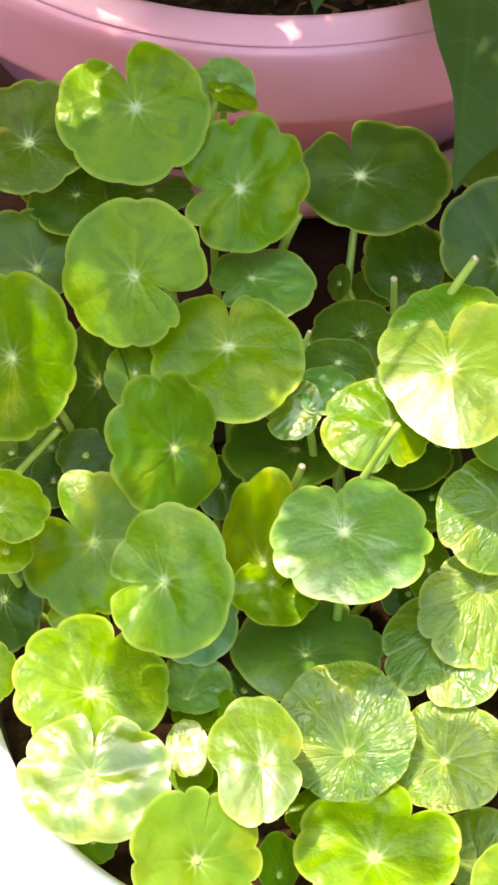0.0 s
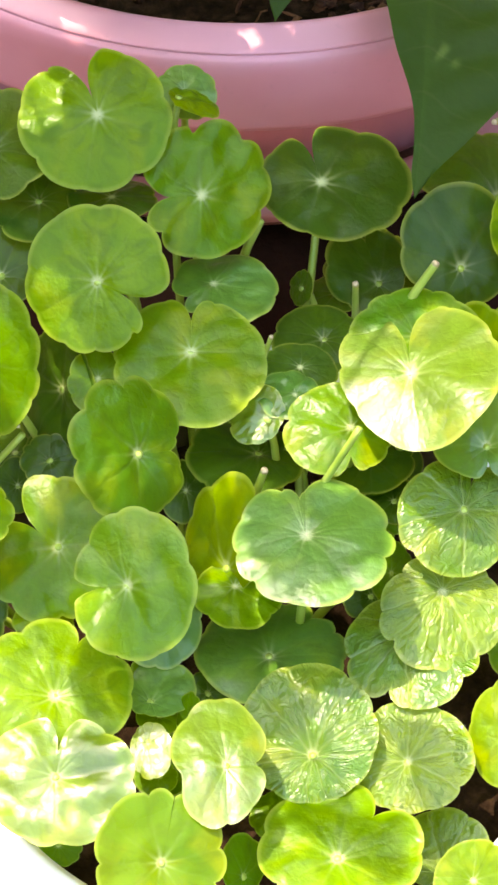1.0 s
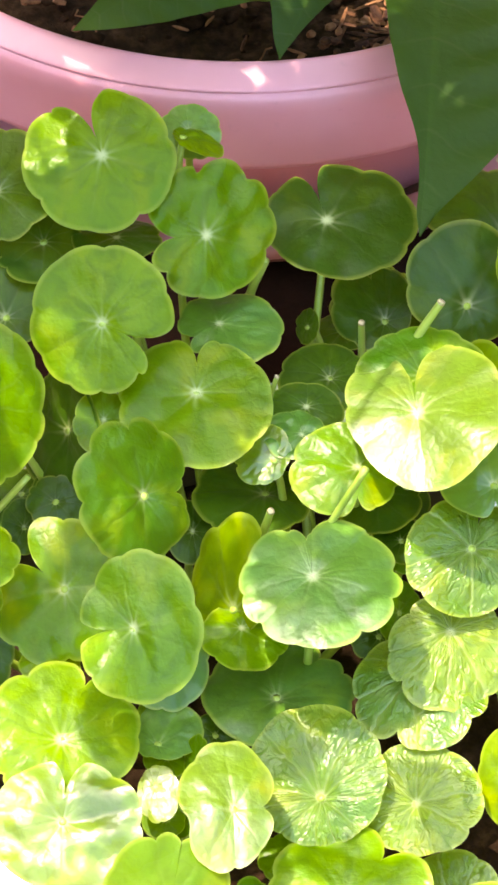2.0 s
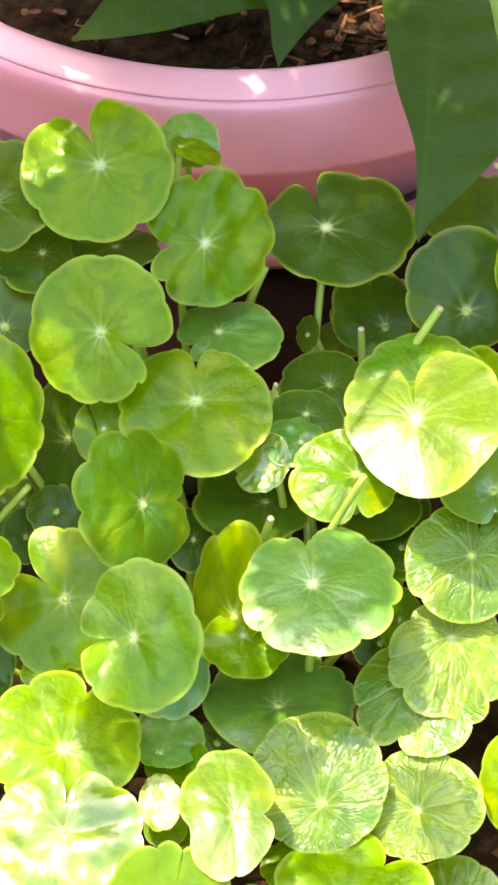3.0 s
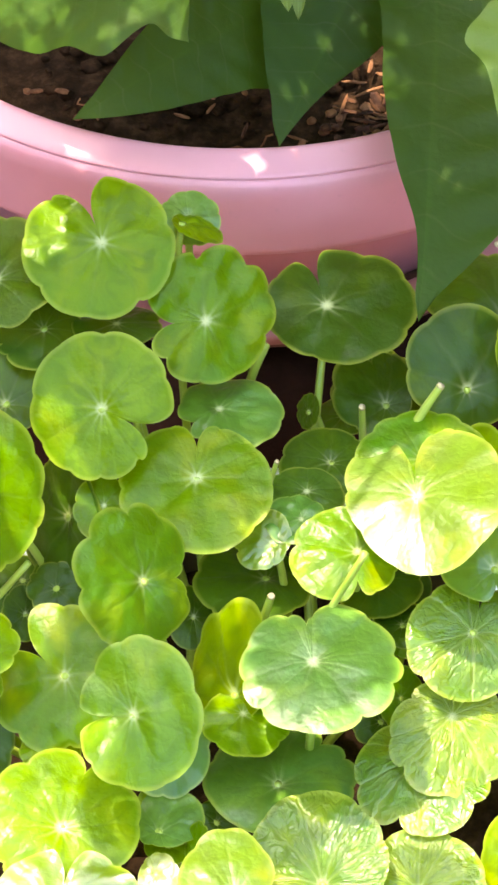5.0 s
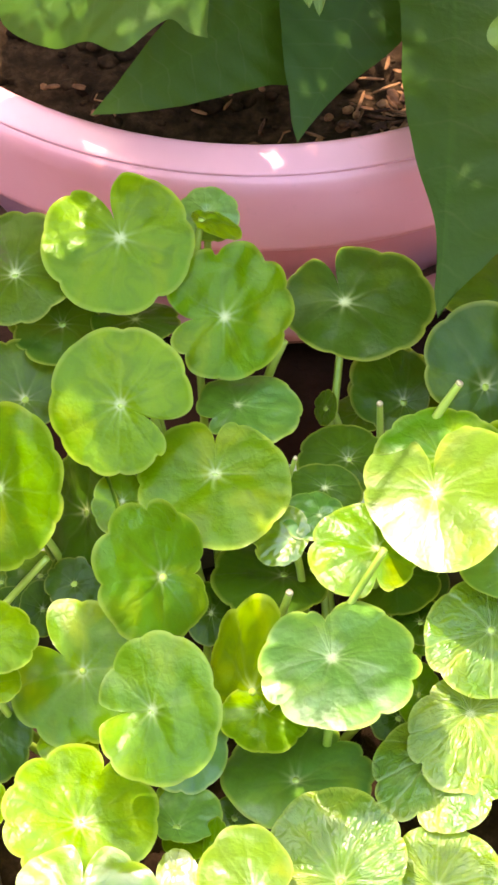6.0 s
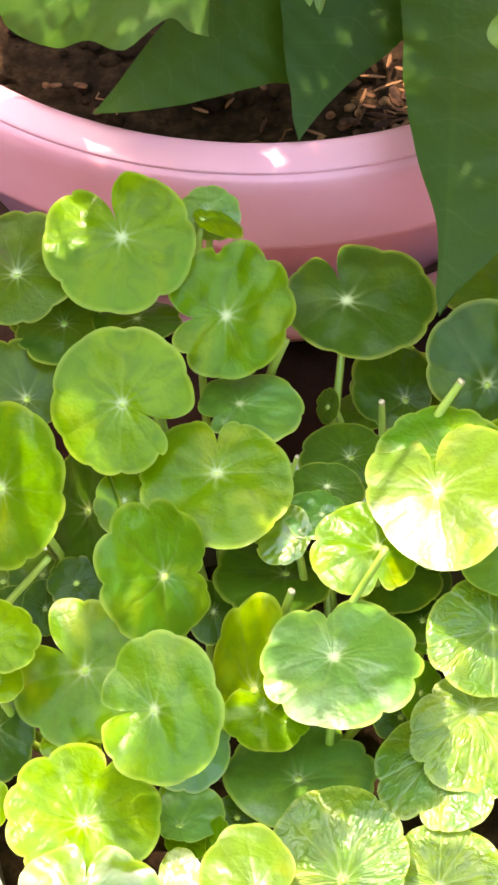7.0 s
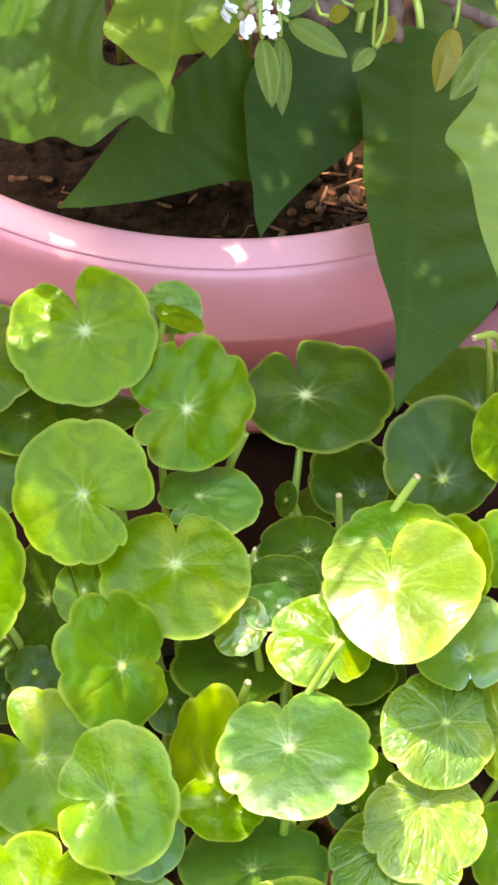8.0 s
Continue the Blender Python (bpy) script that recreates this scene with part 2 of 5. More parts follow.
def bark_material():
    m, t, b = material("bark_chip", 0.85, 0, 0.3)
    info = t.nodes.new("ShaderNodeObjectInfo")
    tone = mathn(t, "ADD", mathn(t, "MULTIPLY", tex(t, "noise", 200, detail=4), 0.6), mathn(t, "MULTIPLY", info.outputs["Random"], 0.4))
    t.links.new(ramp(t, tone, [(0.3, (0.035, 0.012, 0.005)), (0.5, (0.15, 0.06, 0.024)), (0.75, (0.34, 0.16, 0.07))]), b.inputs["Base Color"])
    bump(t, tex(t, "noise", 500, detail=4), 0.7, 0.001, b)
    return m


BARK = bark_material()


def bank_material():
    m, t, b = material("shaded_bank_earth", 0.85, 0, 0.05)
    # red-brown earth, darkened so that the gap's shade is in the colour
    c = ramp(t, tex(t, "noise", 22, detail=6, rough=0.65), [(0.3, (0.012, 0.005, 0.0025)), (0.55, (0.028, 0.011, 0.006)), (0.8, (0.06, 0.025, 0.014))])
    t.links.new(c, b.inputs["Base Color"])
    bump(t, tex(t, "noise", 260, detail=5), 0.4, 0.0015, b)
    return m


BANK_SHADED = bank_material()


def paved_material():
    m, t, b = material("red_earth_floor", 0.85, 0, 0.3)
    c = ramp(t, tex(t, "noise", 22, detail=6, rough=0.65), [(0.3, (0.12, 0.065, 0.05)), (0.55, (0.20, 0.11, 0.085)), (0.8, (0.28, 0.17, 0.14))])
    t.links.new(c, b.inputs["Base Color"])
    bump(t, tex(t, "noise", 260, detail=5), 0.4, 0.0015, b)
    return m


PAVED = paved_material()
YARD, yt, yb = material("unseen_dark_wall", 0.9)
yt.links.new(ramp(yt, tex(yt, "noise", 6, detail=6), [(0.3, (0.05, 0.05, 0.04)), (0.7, (0.12, 0.11, 0.09))]), yb.inputs["Base Color"])
bump(yt, tex(yt, "noise", 40, detail=5), 0.5, 0.006, yb)
PETAL, pt, pb = material("petal", 0.6)
pt.links.new(ramp(pt, tex(pt, "noise", 400), [(0.3, (0.80, 0.76, 0.70)), (0.7, (0.90, 0.87, 0.82))]), pb.inputs["Base Color"])
CUT, ct, cb = material("cut_stalk", 0.7)
ct.links.new(ramp(ct, tex(ct, "noise", 500), [(0.3, (0.30, 0.22, 0.09)), (0.7, (0.50, 0.40, 0.22))]), cb.inputs["Base Color"])


# ---- building ----
def part(name, mesh, mat, parent=None, label="", m=None):
    """One mesh object, under a thing or a part where one is given."""
    if isinstance(mesh, bmesh.types.BMesh):
        data = bpy.data.meshes.new(name)
        mesh.to_mesh(data)
        mesh.free()
    else:
        data = mesh
    if mat is not None and not data.materials:
        data.materials.append(mat)
    ob = new(name, data)
    if parent is not None:
        ob.parent = parent
    if m is not None:
        ob.matrix_basis = m
    if label:
        ob["label"] = label
    return ob


def from_grid(rows, wrap, uvs=None, smooth=True):
    """A sheet from rows of points; wrap joins each row's end to its start. uvs: rows of (u, v), one longer than the points where wrapped."""
    n = len(rows[0])
    verts = [p for row in rows for p in row]
    faces, loops = [], []
    for i in range(len(rows) - 1):
        for j in range(n if wrap else n - 1):
            k = (j + 1) % n
            faces.append((i * n + j, (i + 1) * n + j, (i + 1) * n + k, i * n + k))
            if uvs is not None:
                loops += [uvs[i][j], uvs[i + 1][j], uvs[i + 1][j + 1], uvs[i][j + 1]]
    me = bpy.data.meshes.new("sheet")
    me.from_pydata(verts, [], faces)
    if uvs is not None:
        layer = me.uv_layers.new(name="UVMap")
        layer.data.foreach_set("uv", [c for uv in loops for c in uv])
    if smooth:
        me.polygons.foreach_set("use_smooth", [True] * len(me.polygons))
    me.update()
    return me


def tube(points, radii, sides=8):
    """A round stem along points, closed at both ends."""
    rows = []
    pts = [Vector(p) for p in points]
    for i, p in enumerate(pts):
        d = (pts[min(i + 1, len(pts) - 1)] - pts[max(i - 1, 0)]).normalized()
        a = d.cross(Vector((0.31, 0.87, 0.38))).normalized()
        b = d.cross(a)
        rows.append([p + radii[i] * (math.cos(2 * math.pi * k / sides) * a + math.sin(2 * math.pi * k / sides) * b) for k in range(sides)])
    rows = [[pts[0]] * sides] + rows + [[pts[-1]] * sides]
    return from_grid(rows, True)


def bend(a, b, c, d, steps=12):
    """Points on a cubic Bezier curve."""
    return [(1 - s) ** 3 * Vector(a) + 3 * (1 - s) ** 2 * s * Vector(b) + 3 * (1 - s) * s * s * Vector(c) + s ** 3 * Vector(d) for s in (i / steps for i in range(steps + 1))]


def lathe(profile, turns=128, wobble=0.0):
    return from_grid([[(r * math.cos(2 * math.pi * k / turns), r * math.sin(2 * math.pi * k / turns), z) for k in range(turns)] for r, z in profile], True)


def rounded(profile, step=0.0015):
    """The profile with its corners cut back twice, so that edges are soft."""
    pts = [Vector((r, z)) for r, z in profile]
    for _ in range(3):
        out = [pts[0]]
        for a, b in zip(pts, pts[1:]):
            q = min(0.25, step / max((b - a).length, 1e-6))
            out += [a.lerp(b, q), a.lerp(b, 1 - q)]
        pts = out + [pts[-1]]
        step *= 0.5
    return [(p.x, p.y) for p in pts]


# ---- ground ----
def ground_sheet():
    bm = bmesh.new()
    bmesh.ops.create_grid(bm, x_segments=60, y_segments=60, size=1.5)
    for v in bm.verts:
        v.co.z = 0.002 * noise.noise(v.co * 6)
    outer = [e for e in bm.edges if e.is_boundary]
    got = bmesh.ops.extrude_edge_only(bm, edges=outer)
    for v in got["geom"]:
        if isinstance(v, bmesh.types.BMVert):
            v.co.x, v.co.y, v.co.z = v.co.x * 400, v.co.y * 400, 0
    return part("ground", bm, PAVED)


tagged(ground_sheet(), "red-brown earth floor under the flower pots", "ground", kind="structure")

# plain walls, unseen, added to close the yard and cut skylight and sheen
def shade_wall(name, x, y, long, turn, high=2.2):
    bm = bmesh.new()
    bmesh.ops.create_cube(bm, size=1.0)
    for v in bm.verts:
        v.co = Vector((v.co.x * long, v.co.y * 0.15, (v.co.z + 0.5) * high))
    bmesh.ops.bevel(bm, geom=bm.edges[:], offset=0.01, segments=2, affect="EDGES")
    return tagged(part(name, bm, YARD, m=pose(x, y, 0, 0, 0, turn)), "unseen dark wall added round the yard to cut skylight", "wall", kind="structure")


shade_wall("wall_north", 0, 1.9, 4.15, 0, 3.2)
shade_wall("wall_south", 0, -5.0, 4.15, 0)
shade_wall("wall_east", 2.0, -1.55, 6.74, 90)
shade_wall("wall_west", -2.0, -1.55, 6.74, 90)

# ---- the white pot, its soil and the pennywort ----
WHITE_AT = (0.0145, -0.0519)


def soft_square(profile, half_x, half_y, power=2.6, turns=160):
    """A turned profile on a rounded-square plan: r counts as a share of the half widths at 0.1 m."""
    rows = []
    for r, z in profile:
        row = []
        for k in range(turns):
            a = 2 * math.pi * k / turns
            c, s = math.cos(a), math.sin(a)
            grow = r - 0.1
            q = (abs(c) ** power + abs(s) ** power) ** (-1 / power)
            hx, hy = max(half_x + grow, 0.0), max(half_y + grow, 0.0)
            if r == 0:
                hx = hy = 0.0
            row.append((hx * q * c, hy * q * s, z))
        rows.append(row)
    return from_grid(rows, True)


def white_pot():
    pot = tagged(new("white_pot"), "glossy white round flower pot with a broad flat rim", "flower pot")
    pot.matrix_basis = pose(*WHITE_AT, 0)
    body = [(0.0, 0.004), (0.067, 0.004), (0.070, 0.0), (0.076, 0.0), (0.078, 0.012), (0.094, 0.176), (0.094, 0.180), (0.110, 0.180), (0.112, 0.184)]
    rim = [(0.112, 0.184), (0.112, 0.191), (0.110, 0.195), (0.0925, 0.195), (0.090, 0.191)]
    wall = [(0.090, 0.191), (0.071, 0.02), (0.0, 0.02)]
    part("pot_body", soft_square(rounded(body), 0.1, 0.1, 2.0), WHITE, pot)
    part("rim", soft_square(rounded(rim), 0.1, 0.1, 2.0), WHITE, pot)
    part("inner_wall", soft_square(wall, 0.1, 0.1, 2.0), DARK_GLAZE, pot, "dark brown inner wall")
    return pot


white_pot()


def soil_disc(name, centre, radius, z, rough, label, seed, plan=(1, 1, 2)):
    rng = random.Random(seed)
    rows = []
    off = Vector((seed * 3.1, seed * 1.7, 0))
    for i in range(50):
        r = radius * i / 49
        row = []
        for k in range(120):
            a = 2 * math.pi * k / 120
            c, s = math.cos(a), math.sin(a)
            q = r * (abs(c) ** plan[2] + abs(s) ** plan[2]) ** (-1 / plan[2])
            p = Vector((q * c * plan[0], q * s * plan[1], 0))
            h = rough * (noise.noise(p * 60 + off) + 0.6 * noise.noise(p * 150 + off) + 0.35 * noise.noise(p * 380 + off))
            row.append((p.x, p.y, h))
        rows.append(row)
    ob = part(name, from_grid(rows, True), EARTH, m=pose(*centre, z))
    return tagged(ob, label, "soil", kind="stuff")


soil_disc("soil", WHITE_AT, 0.0892, 0.174, 0.003, "dark damp potting soil in the white pot", 3)

plant = tagged(new("pennywort"), "bushy pennywort with round scalloped green leaves in a white pot", "plant")
plant.matrix_basis = pose(*WHITE_AT, 0.155)
PLANT_BACK = plant.matrix_basis.inverted()


def turned(a, b):
    """The angle from b to a, between minus and plus half a turn."""
    return (a - b + math.pi) % (2 * math.pi) - math.pi


def sinus(a, notch, wide, deep):
    """The narrow slit of a leaf, sharp at its foot, with rounded shoulders."""
    q = min(abs(turned(a, notch)) / max(wide, 1e-3), 1.0)
    return 1.0 - deep * (1.0 - math.sin(0.5 * math.pi * q) ** 0.75) if deep > 0 else 1.0


def pennywort_leaf(x, y, z, size, spin=0, tilt=0, facing=0, star=(0, 0), notch=(0, 0, 10), seed=1, curl=None, dome=None, lobes=None, scallop=None, wavy=1.0, fold=None, bulges=(), mat=None, label=""):
    """One round leaf on its stalk. size: its two half widths; spin turns them in the leaf's plane. tilt, facing: how far and towards where its face leans.
    star: where the stalk joins, in radii. notch: angle, depth, half width. fold: angle, half width and lift of a sector that is bent up. bulges: angle, amount, half width."""
    rng = random.Random(seed * 7 + 1)
    m = pose(x, y, z, 0, 0, facing) @ pose(0, 0, 0, 0, tilt, 0) @ pose(0, 0, 0, 0, 0, spin)
    wide, long = size
    mean = math.sqrt(wide * long)
    lobes = lobes or rng.choice((8, 9, 9, 10, 11))
    scallop = scallop or rng.uniform(0.04, 0.07)
    nicks = [1.35 * scallop * rng.uniform(0.35, 1.7) for _ in range(lobes)]
    # the lobes differ in breadth: each nick is moved a little along the margin
    ends = [(k + rng.uniform(-0.22, 0.22)) * 2 * math.pi / lobes for k in range(lobes)]
    phase = rng.uniform(0, 6.28)
    sx, sy = star
    na, nd, nw = radians(notch[0]), notch[1], radians(notch[2])
    dome = rng.uniform(0.02, 0.10) if dome is None else dome
    curl = rng.uniform(-0.05, 0.05) if curl is None else curl
    turn = rng.uniform(0, 6.28)
    rings, parts_ = 16, 216
    off = Vector((seed * 5.3, seed * 2.9, seed))
    wave = [rng.uniform(0.45, 1.0) * wavy for _ in range(3)]
    rows, uvs = [], []
    for i in range(rings + 1):
        v = (i / rings) ** 0.85
        row, uvrow = [], []
        for k in range(parts_ + 1):
            share = k / parts_ - (0.68 * math.sin(2 * math.pi * k / parts_) / (2 * math.pi) if nd > 0 else 0.0)
            a = na + 2 * math.pi * share
            ca, sa = math.cos(a), math.sin(a)
            # which lobe this direction lies in, and how far along it
            g = (a + phase) % (2 * math.pi)
            n = max((j for j in range(lobes) if ends[j] <= g), default=lobes - 1)
            e0, e1 = ends[n], ends[(n + 1) % lobes]
            along = ((g - e0) % (2 * math.pi)) / ((e1 - e0) % (2 * math.pi))
            near = nicks[n] if along < 0.5 else nicks[(n + 1) % lobes]
            bow = math.sin(math.pi * along)
            # reach from the star to the round outline in this direction
            bq = sx * ca + sy * sa
            reach = -bq + math.sqrt(max(bq * bq + 1 - sx * sx - sy * sy, 0.01))
            rr = reach * v * (1 - near * (1 - max(bow, 0.0) ** 0.5) * v ** 3) * sinus(a, na, nw, nd)
            for ba, amount, width in bulges:
                rr *= 1 + amount * math.exp(-(turned(a, radians(ba)) / radians(width)) ** 2) * v
            px, py = sx + rr * ca, sy + rr * sa
            q = px * px + py * py
            h = -dome * q + curl * q * math.cos(2 * (math.atan2(py, px) - turn))
            h += -0.065 * math.exp(-(rr / 0.20) ** 2)
            # each lobe swells between its nicks; its vein lies in a crease
            h += (0.012 * (bow - 0.6) * v * v - 0.003 * math.exp(-((along - 0.5) / 0.09) ** 2) * (1 - v)) * min(1, rr * 3)
            h += 0.085 * wave[0] * noise.noise(Vector((px, py, 0)) * 2.1 + off) + 0.020 * wave[1] * noise.noise(Vector((px, py, 0)) * 5.5 + off)
            h += 0.022 * wave[2] * v ** 3 * math.sin(lobes * (a + phase) * 0.5 + seed)
            if fold:
                w = 0.5 + 0.5 * math.cos(math.pi * min(1.0, abs(turned(a, radians(fold[0]))) / radians(fold[1])))
                h += fold[2] * rr * w
            if k < parts_:
                row.append((px * wide, py * long, h * mean))
            # u counts the veins, one to a lobe, with finer ones between
            uvrow.append(((n + along) / 11, v))
        for k in range(parts_):
            # keep u rising across the lobe where the count starts again
            if uvrow[k + 1][0] < uvrow[k][0] - 0.3:
                uvrow[k + 1:] = [(u + lobes / 11, w) for u, w in uvrow[k + 1:]]
        rows.append(row)
        uvs.append(uvrow)
    leaf = part("leaf", from_grid(rows, True, uvs), mat or LEAF, plant, label, PLANT_BACK @ m)
    # the stalk, from the star down to the soil
    top = m @ Vector((sx * wide, sy * long, -0.06 * mean))
    n = (m.to_3x3() @ Vector((0, 0, 1))).normalized()
    cx, cy = WHITE_AT
    fx, fy = cx + (x - cx) * 0.62 + rng.uniform(-0.012, 0.012), cy + (y - cy) * 0.62 + rng.uniform(-0.012, 0.012)
    d = math.hypot(fx - cx, fy - cy)
    if d > 0.075:
        fx, fy = cx + (fx - cx) * 0.075 / d, cy + (fy - cy) * 0.075 / d
    foot = Vector((fx, fy, 0.150))
    pts = bend(top, top - n * 0.02 - Vector((0, 0, 0.008)), foot + Vector((0, 0, 0.03)), foot)
    back = m.inverted()
    part("stalk", tube([back @ p for p in pts], [0.0011 + 0.0006 * i / 12 for i in range(13)]), STALK, leaf)
    return leaf


pennywort_leaf(-0.0342, 0.0811, 0.2760, (0.0236, 0.0229), spin=125, tilt=21, facing=-75, star=(0.06, 0.01), notch=(62, 0.76, 26), seed=1, lobes=9, scallop=0.05)
pennywort_leaf(-0.0334, 0.0329, 0.2590, (0.0225, 0.0218), spin=23, tilt=36, facing=-105, star=(0.04, -0.01), notch=(54, 0.62, 26), seed=2, lobes=10, scallop=0.035, bulges=((32, -0.08, 35),))
pennywort_leaf(-0.0012, 0.0689, 0.2576, (0.0224, 0.0200), spin=122, tilt=33, facing=-60, star=(-0.13, 0.01), notch=(124, 0.5, 29), seed=3, lobes=9, scallop=0.07, wavy=1.6)
pennywort_leaf(0.0392, 0.0883, 0.2393, (0.0242, 0.0241), spin=92, tilt=0, facing=150, star=(0.10, -0.18), notch=(-140, 0.62, 14), seed=4, lobes=9, scallop=0.05, mat=LEAF_SHADED)
pennywort_leaf(-0.0074, 0.1019, 0.2651, (0.0102, 0.0098), spin=143, tilt=12, facing=-60, star=(0.05, 0.06), seed=5, lobes=8, scallop=0.04, mat=LEAF_BLUE)
pennywort_leaf(-0.0064, 0.0159, 0.2415, (0.0231, 0.0229), spin=-121, tilt=6, facing=-75, star=(0.03, -0.18), notch=(-74, 0.5, 22), seed=6, lobes=9, scallop=0.05, mat=LEAF_YOUNG)
pennywort_leaf(0.0044, 0.0481, 0.2370, (0.0165, 0.0160), spin=66, tilt=9, facing=75, star=(0.22, 0.10), notch=(78, 0.3, 20), seed=7, lobes=8, scallop=0.05, mat=LEAF_BLUE)
pennywort_leaf(-0.0224, -0.0201, 0.2485, (0.0214, 0.0207), spin=102, tilt=45, facing=-30, star=(0.02, -0.18), notch=(-54, 0.4, 41), seed=8, lobes=9, scallop=0.07, wavy=1.4, mat=LEAF_GLOSSY)
pennywort_leaf(-0.0705, 0.0110, 0.2480, (0.0256, 0.0249), spin=111, tilt=45, facing=-135, star=(0.06, -0.02), notch=(-126, 0.5, 20), seed=9, lobes=11, scallop=0.04, mat=LEAF_YOUNG)
pennywort_leaf(-0.0485, 0.0166, 0.2267, (0.0190, 0.0181), spin=59, tilt=54, facing=-150, star=(0.06, 0.24), notch=(-152, 0.3, 20), seed=10, lobes=9, scallop=0.04, mat=LEAF_SHADED)
pennywort_leaf(-0.0336, 0.0127, 0.2362, (0.0105, 0.0090), spin=145, tilt=21, facing=-60, star=(0.09, -0.02), seed=11, lobes=9, scallop=0.05, mat=LEAF_YOUNG)
pennywort_leaf(-0.0674, -0.0345, 0.2395, (0.0123, 0.0123), tilt=16.0, facing=-0.6, star=(-0.18, -0.16), seed=12)
pennywort_leaf(-0.0473, -0.0362, 0.2215, (0.0221, 0.0200), spin=20, tilt=27, facing=-105, star=(0.00, 0.14), notch=(-133, 0.66, 34), seed=13, lobes=8, scallop=0.06, wavy=1.3, mat=LEAF_YOUNG)
pennywort_leaf(-0.0213, -0.0614, 0.2425, (0.0214, 0.0179), spin=32, tilt=33, facing=-120, star=(0.01, -0.14), notch=(-92, 0.62, 12), seed=14, lobes=9, scallop=0.055, wavy=0.7, fold=(-43, 62, 0.4), mat=LEAF_GLOSSY)
pennywort_leaf(-0.0150, -0.0543, 0.2122, (0.0151, 0.0131), spin=149, tilt=27, facing=-60, star=(0.08, 0.04), seed=15, lobes=9, scallop=0.05, mat=LEAF_BLUE)
pennywort_leaf(-0.0486, -0.0537, 0.2100, (0.0090, 0.0088), spin=115, tilt=6, facing=60, star=(0.01, -0.05), seed=16, lobes=9, scallop=0.05, mat=LEAF_YOUNG)
pennywort_leaf(-0.0440, -0.0787, 0.2150, (0.0228, 0.0222), spin=111, tilt=6, facing=-30, star=(-0.09, -0.01), notch=(-11, 0.26, 14), seed=17, lobes=10, scallop=0.06, wavy=0.8)
pennywort_leaf(-0.0417, -0.1089, 0.2190, (0.0214, 0.0187), spin=96, tilt=9, facing=-105, star=(-0.06, 0.04), notch=(94, 0.62, 15), seed=18, lobes=9, scallop=0.05, wavy=1.3, mat=LEAF_WAXY)
pennywort_leaf(-0.0139, -0.1317, 0.2180, (0.0189, 0.0182), spin=145, tilt=24, facing=-60, star=(-0.08, -0.03), notch=(-4, 0.14, 15), seed=19, lobes=9, scallop=0.07, mat=LEAF_YOUNG)
pennywort_leaf(0.0020, -0.1036, 0.2220, (0.0203, 0.0137), spin=28, tilt=12, facing=60, star=(-0.14, -0.13), notch=(-81, 0.32, 29), seed=20, lobes=8, scallop=0.05, wavy=0.8, fold=(175, 95, -0.4), bulges=((107, -0.14, 14),), mat=LEAF_WAXY)
pennywort_leaf(0.0347, -0.1236, 0.2060, (0.0230, 0.0225), spin=-95, tilt=9, facing=105, star=(-0.06, -0.11), notch=(42, 0.36, 27), seed=21, lobes=9, scallop=0.06)
pennywort_leaf(0.0267, -0.0883, 0.2075, (0.0213, 0.0198), spin=57, tilt=12, facing=-135, star=(0.34, -0.03), notch=(131, 0.06, 14), seed=22, lobes=11, scallop=0.03, wavy=1.0, mat=LEAF_CRINKLED)
pennywort_leaf(0.0557, -0.0952, 0.2045, (0.0178, 0.0168), spin=132, tilt=12, facing=-150, star=(-0.06, -0.09), notch=(160, 0.52, 15), seed=23, lobes=9, scallop=0.05, mat=LEAF_CRINKLED)
pennywort_leaf(0.0659, -0.0537, 0.2135, (0.0189, 0.0179), spin=-63, tilt=12, facing=-75, star=(-0.27, -0.27), notch=(-150, 0.2, 15), seed=24, lobes=10, scallop=0.07, mat=LEAF_CRINKLED)
pennywort_leaf(0.0570, -0.0629, 0.2085, (0.0197, 0.0196), spin=129, tilt=6, facing=-165, star=(-0.22, 0.25), notch=(-73, 0.2, 17), seed=25, lobes=10, scallop=0.06, mat=LEAF_CRINKLED)
pennywort_leaf(0.0711, -0.0280, 0.2250, (0.0192, 0.0174), spin=119, tilt=15, facing=-60, star=(0.17, -0.04), notch=(18, 0.55, 22), seed=26, lobes=9, scallop=0.05, mat=LEAF_CRINKLED)
pennywort_leaf(0.0285, -0.0438, 0.2381, (0.0234, 0.0230), spin=176, tilt=6, facing=120, star=(-0.11, -0.05), notch=(160, 0.42, 29), seed=27, lobes=10, scallop=0.055, dome=0.1, wavy=0.5, mat=LEAF_BLUE)
pennywort_leaf(0.0603, 0.0075, 0.2516, (0.0303, 0.0237), spin=153, tilt=18, facing=135, star=(0.05, -0.16), notch=(159, 0.8, 31), seed=28, lobes=10, scallop=0.04, dome=0.02, wavy=0.45, fold=(-28, 85, -0.34), mat=LEAF_WAXY)
pennywort_leaf(0.0605, 0.0185, 0.2447, (0.0210, 0.0210), tilt=11.5, facing=-103.9, star=(-0.19, -0.05), seed=29)
pennywort_leaf(0.0775, 0.0221, 0.2369, (0.0153, 0.0153), tilt=55.7, facing=-151.6, star=(0.16, 0.15), seed=30)
pennywort_leaf(0.0367, -0.0060, 0.2377, (0.0163, 0.0160), spin=127, tilt=6, facing=-105, star=(0.23, -0.05), notch=(-114, 0.42, 17), seed=31, lobes=9, scallop=0.05, mat=LEAF_YOUNG)
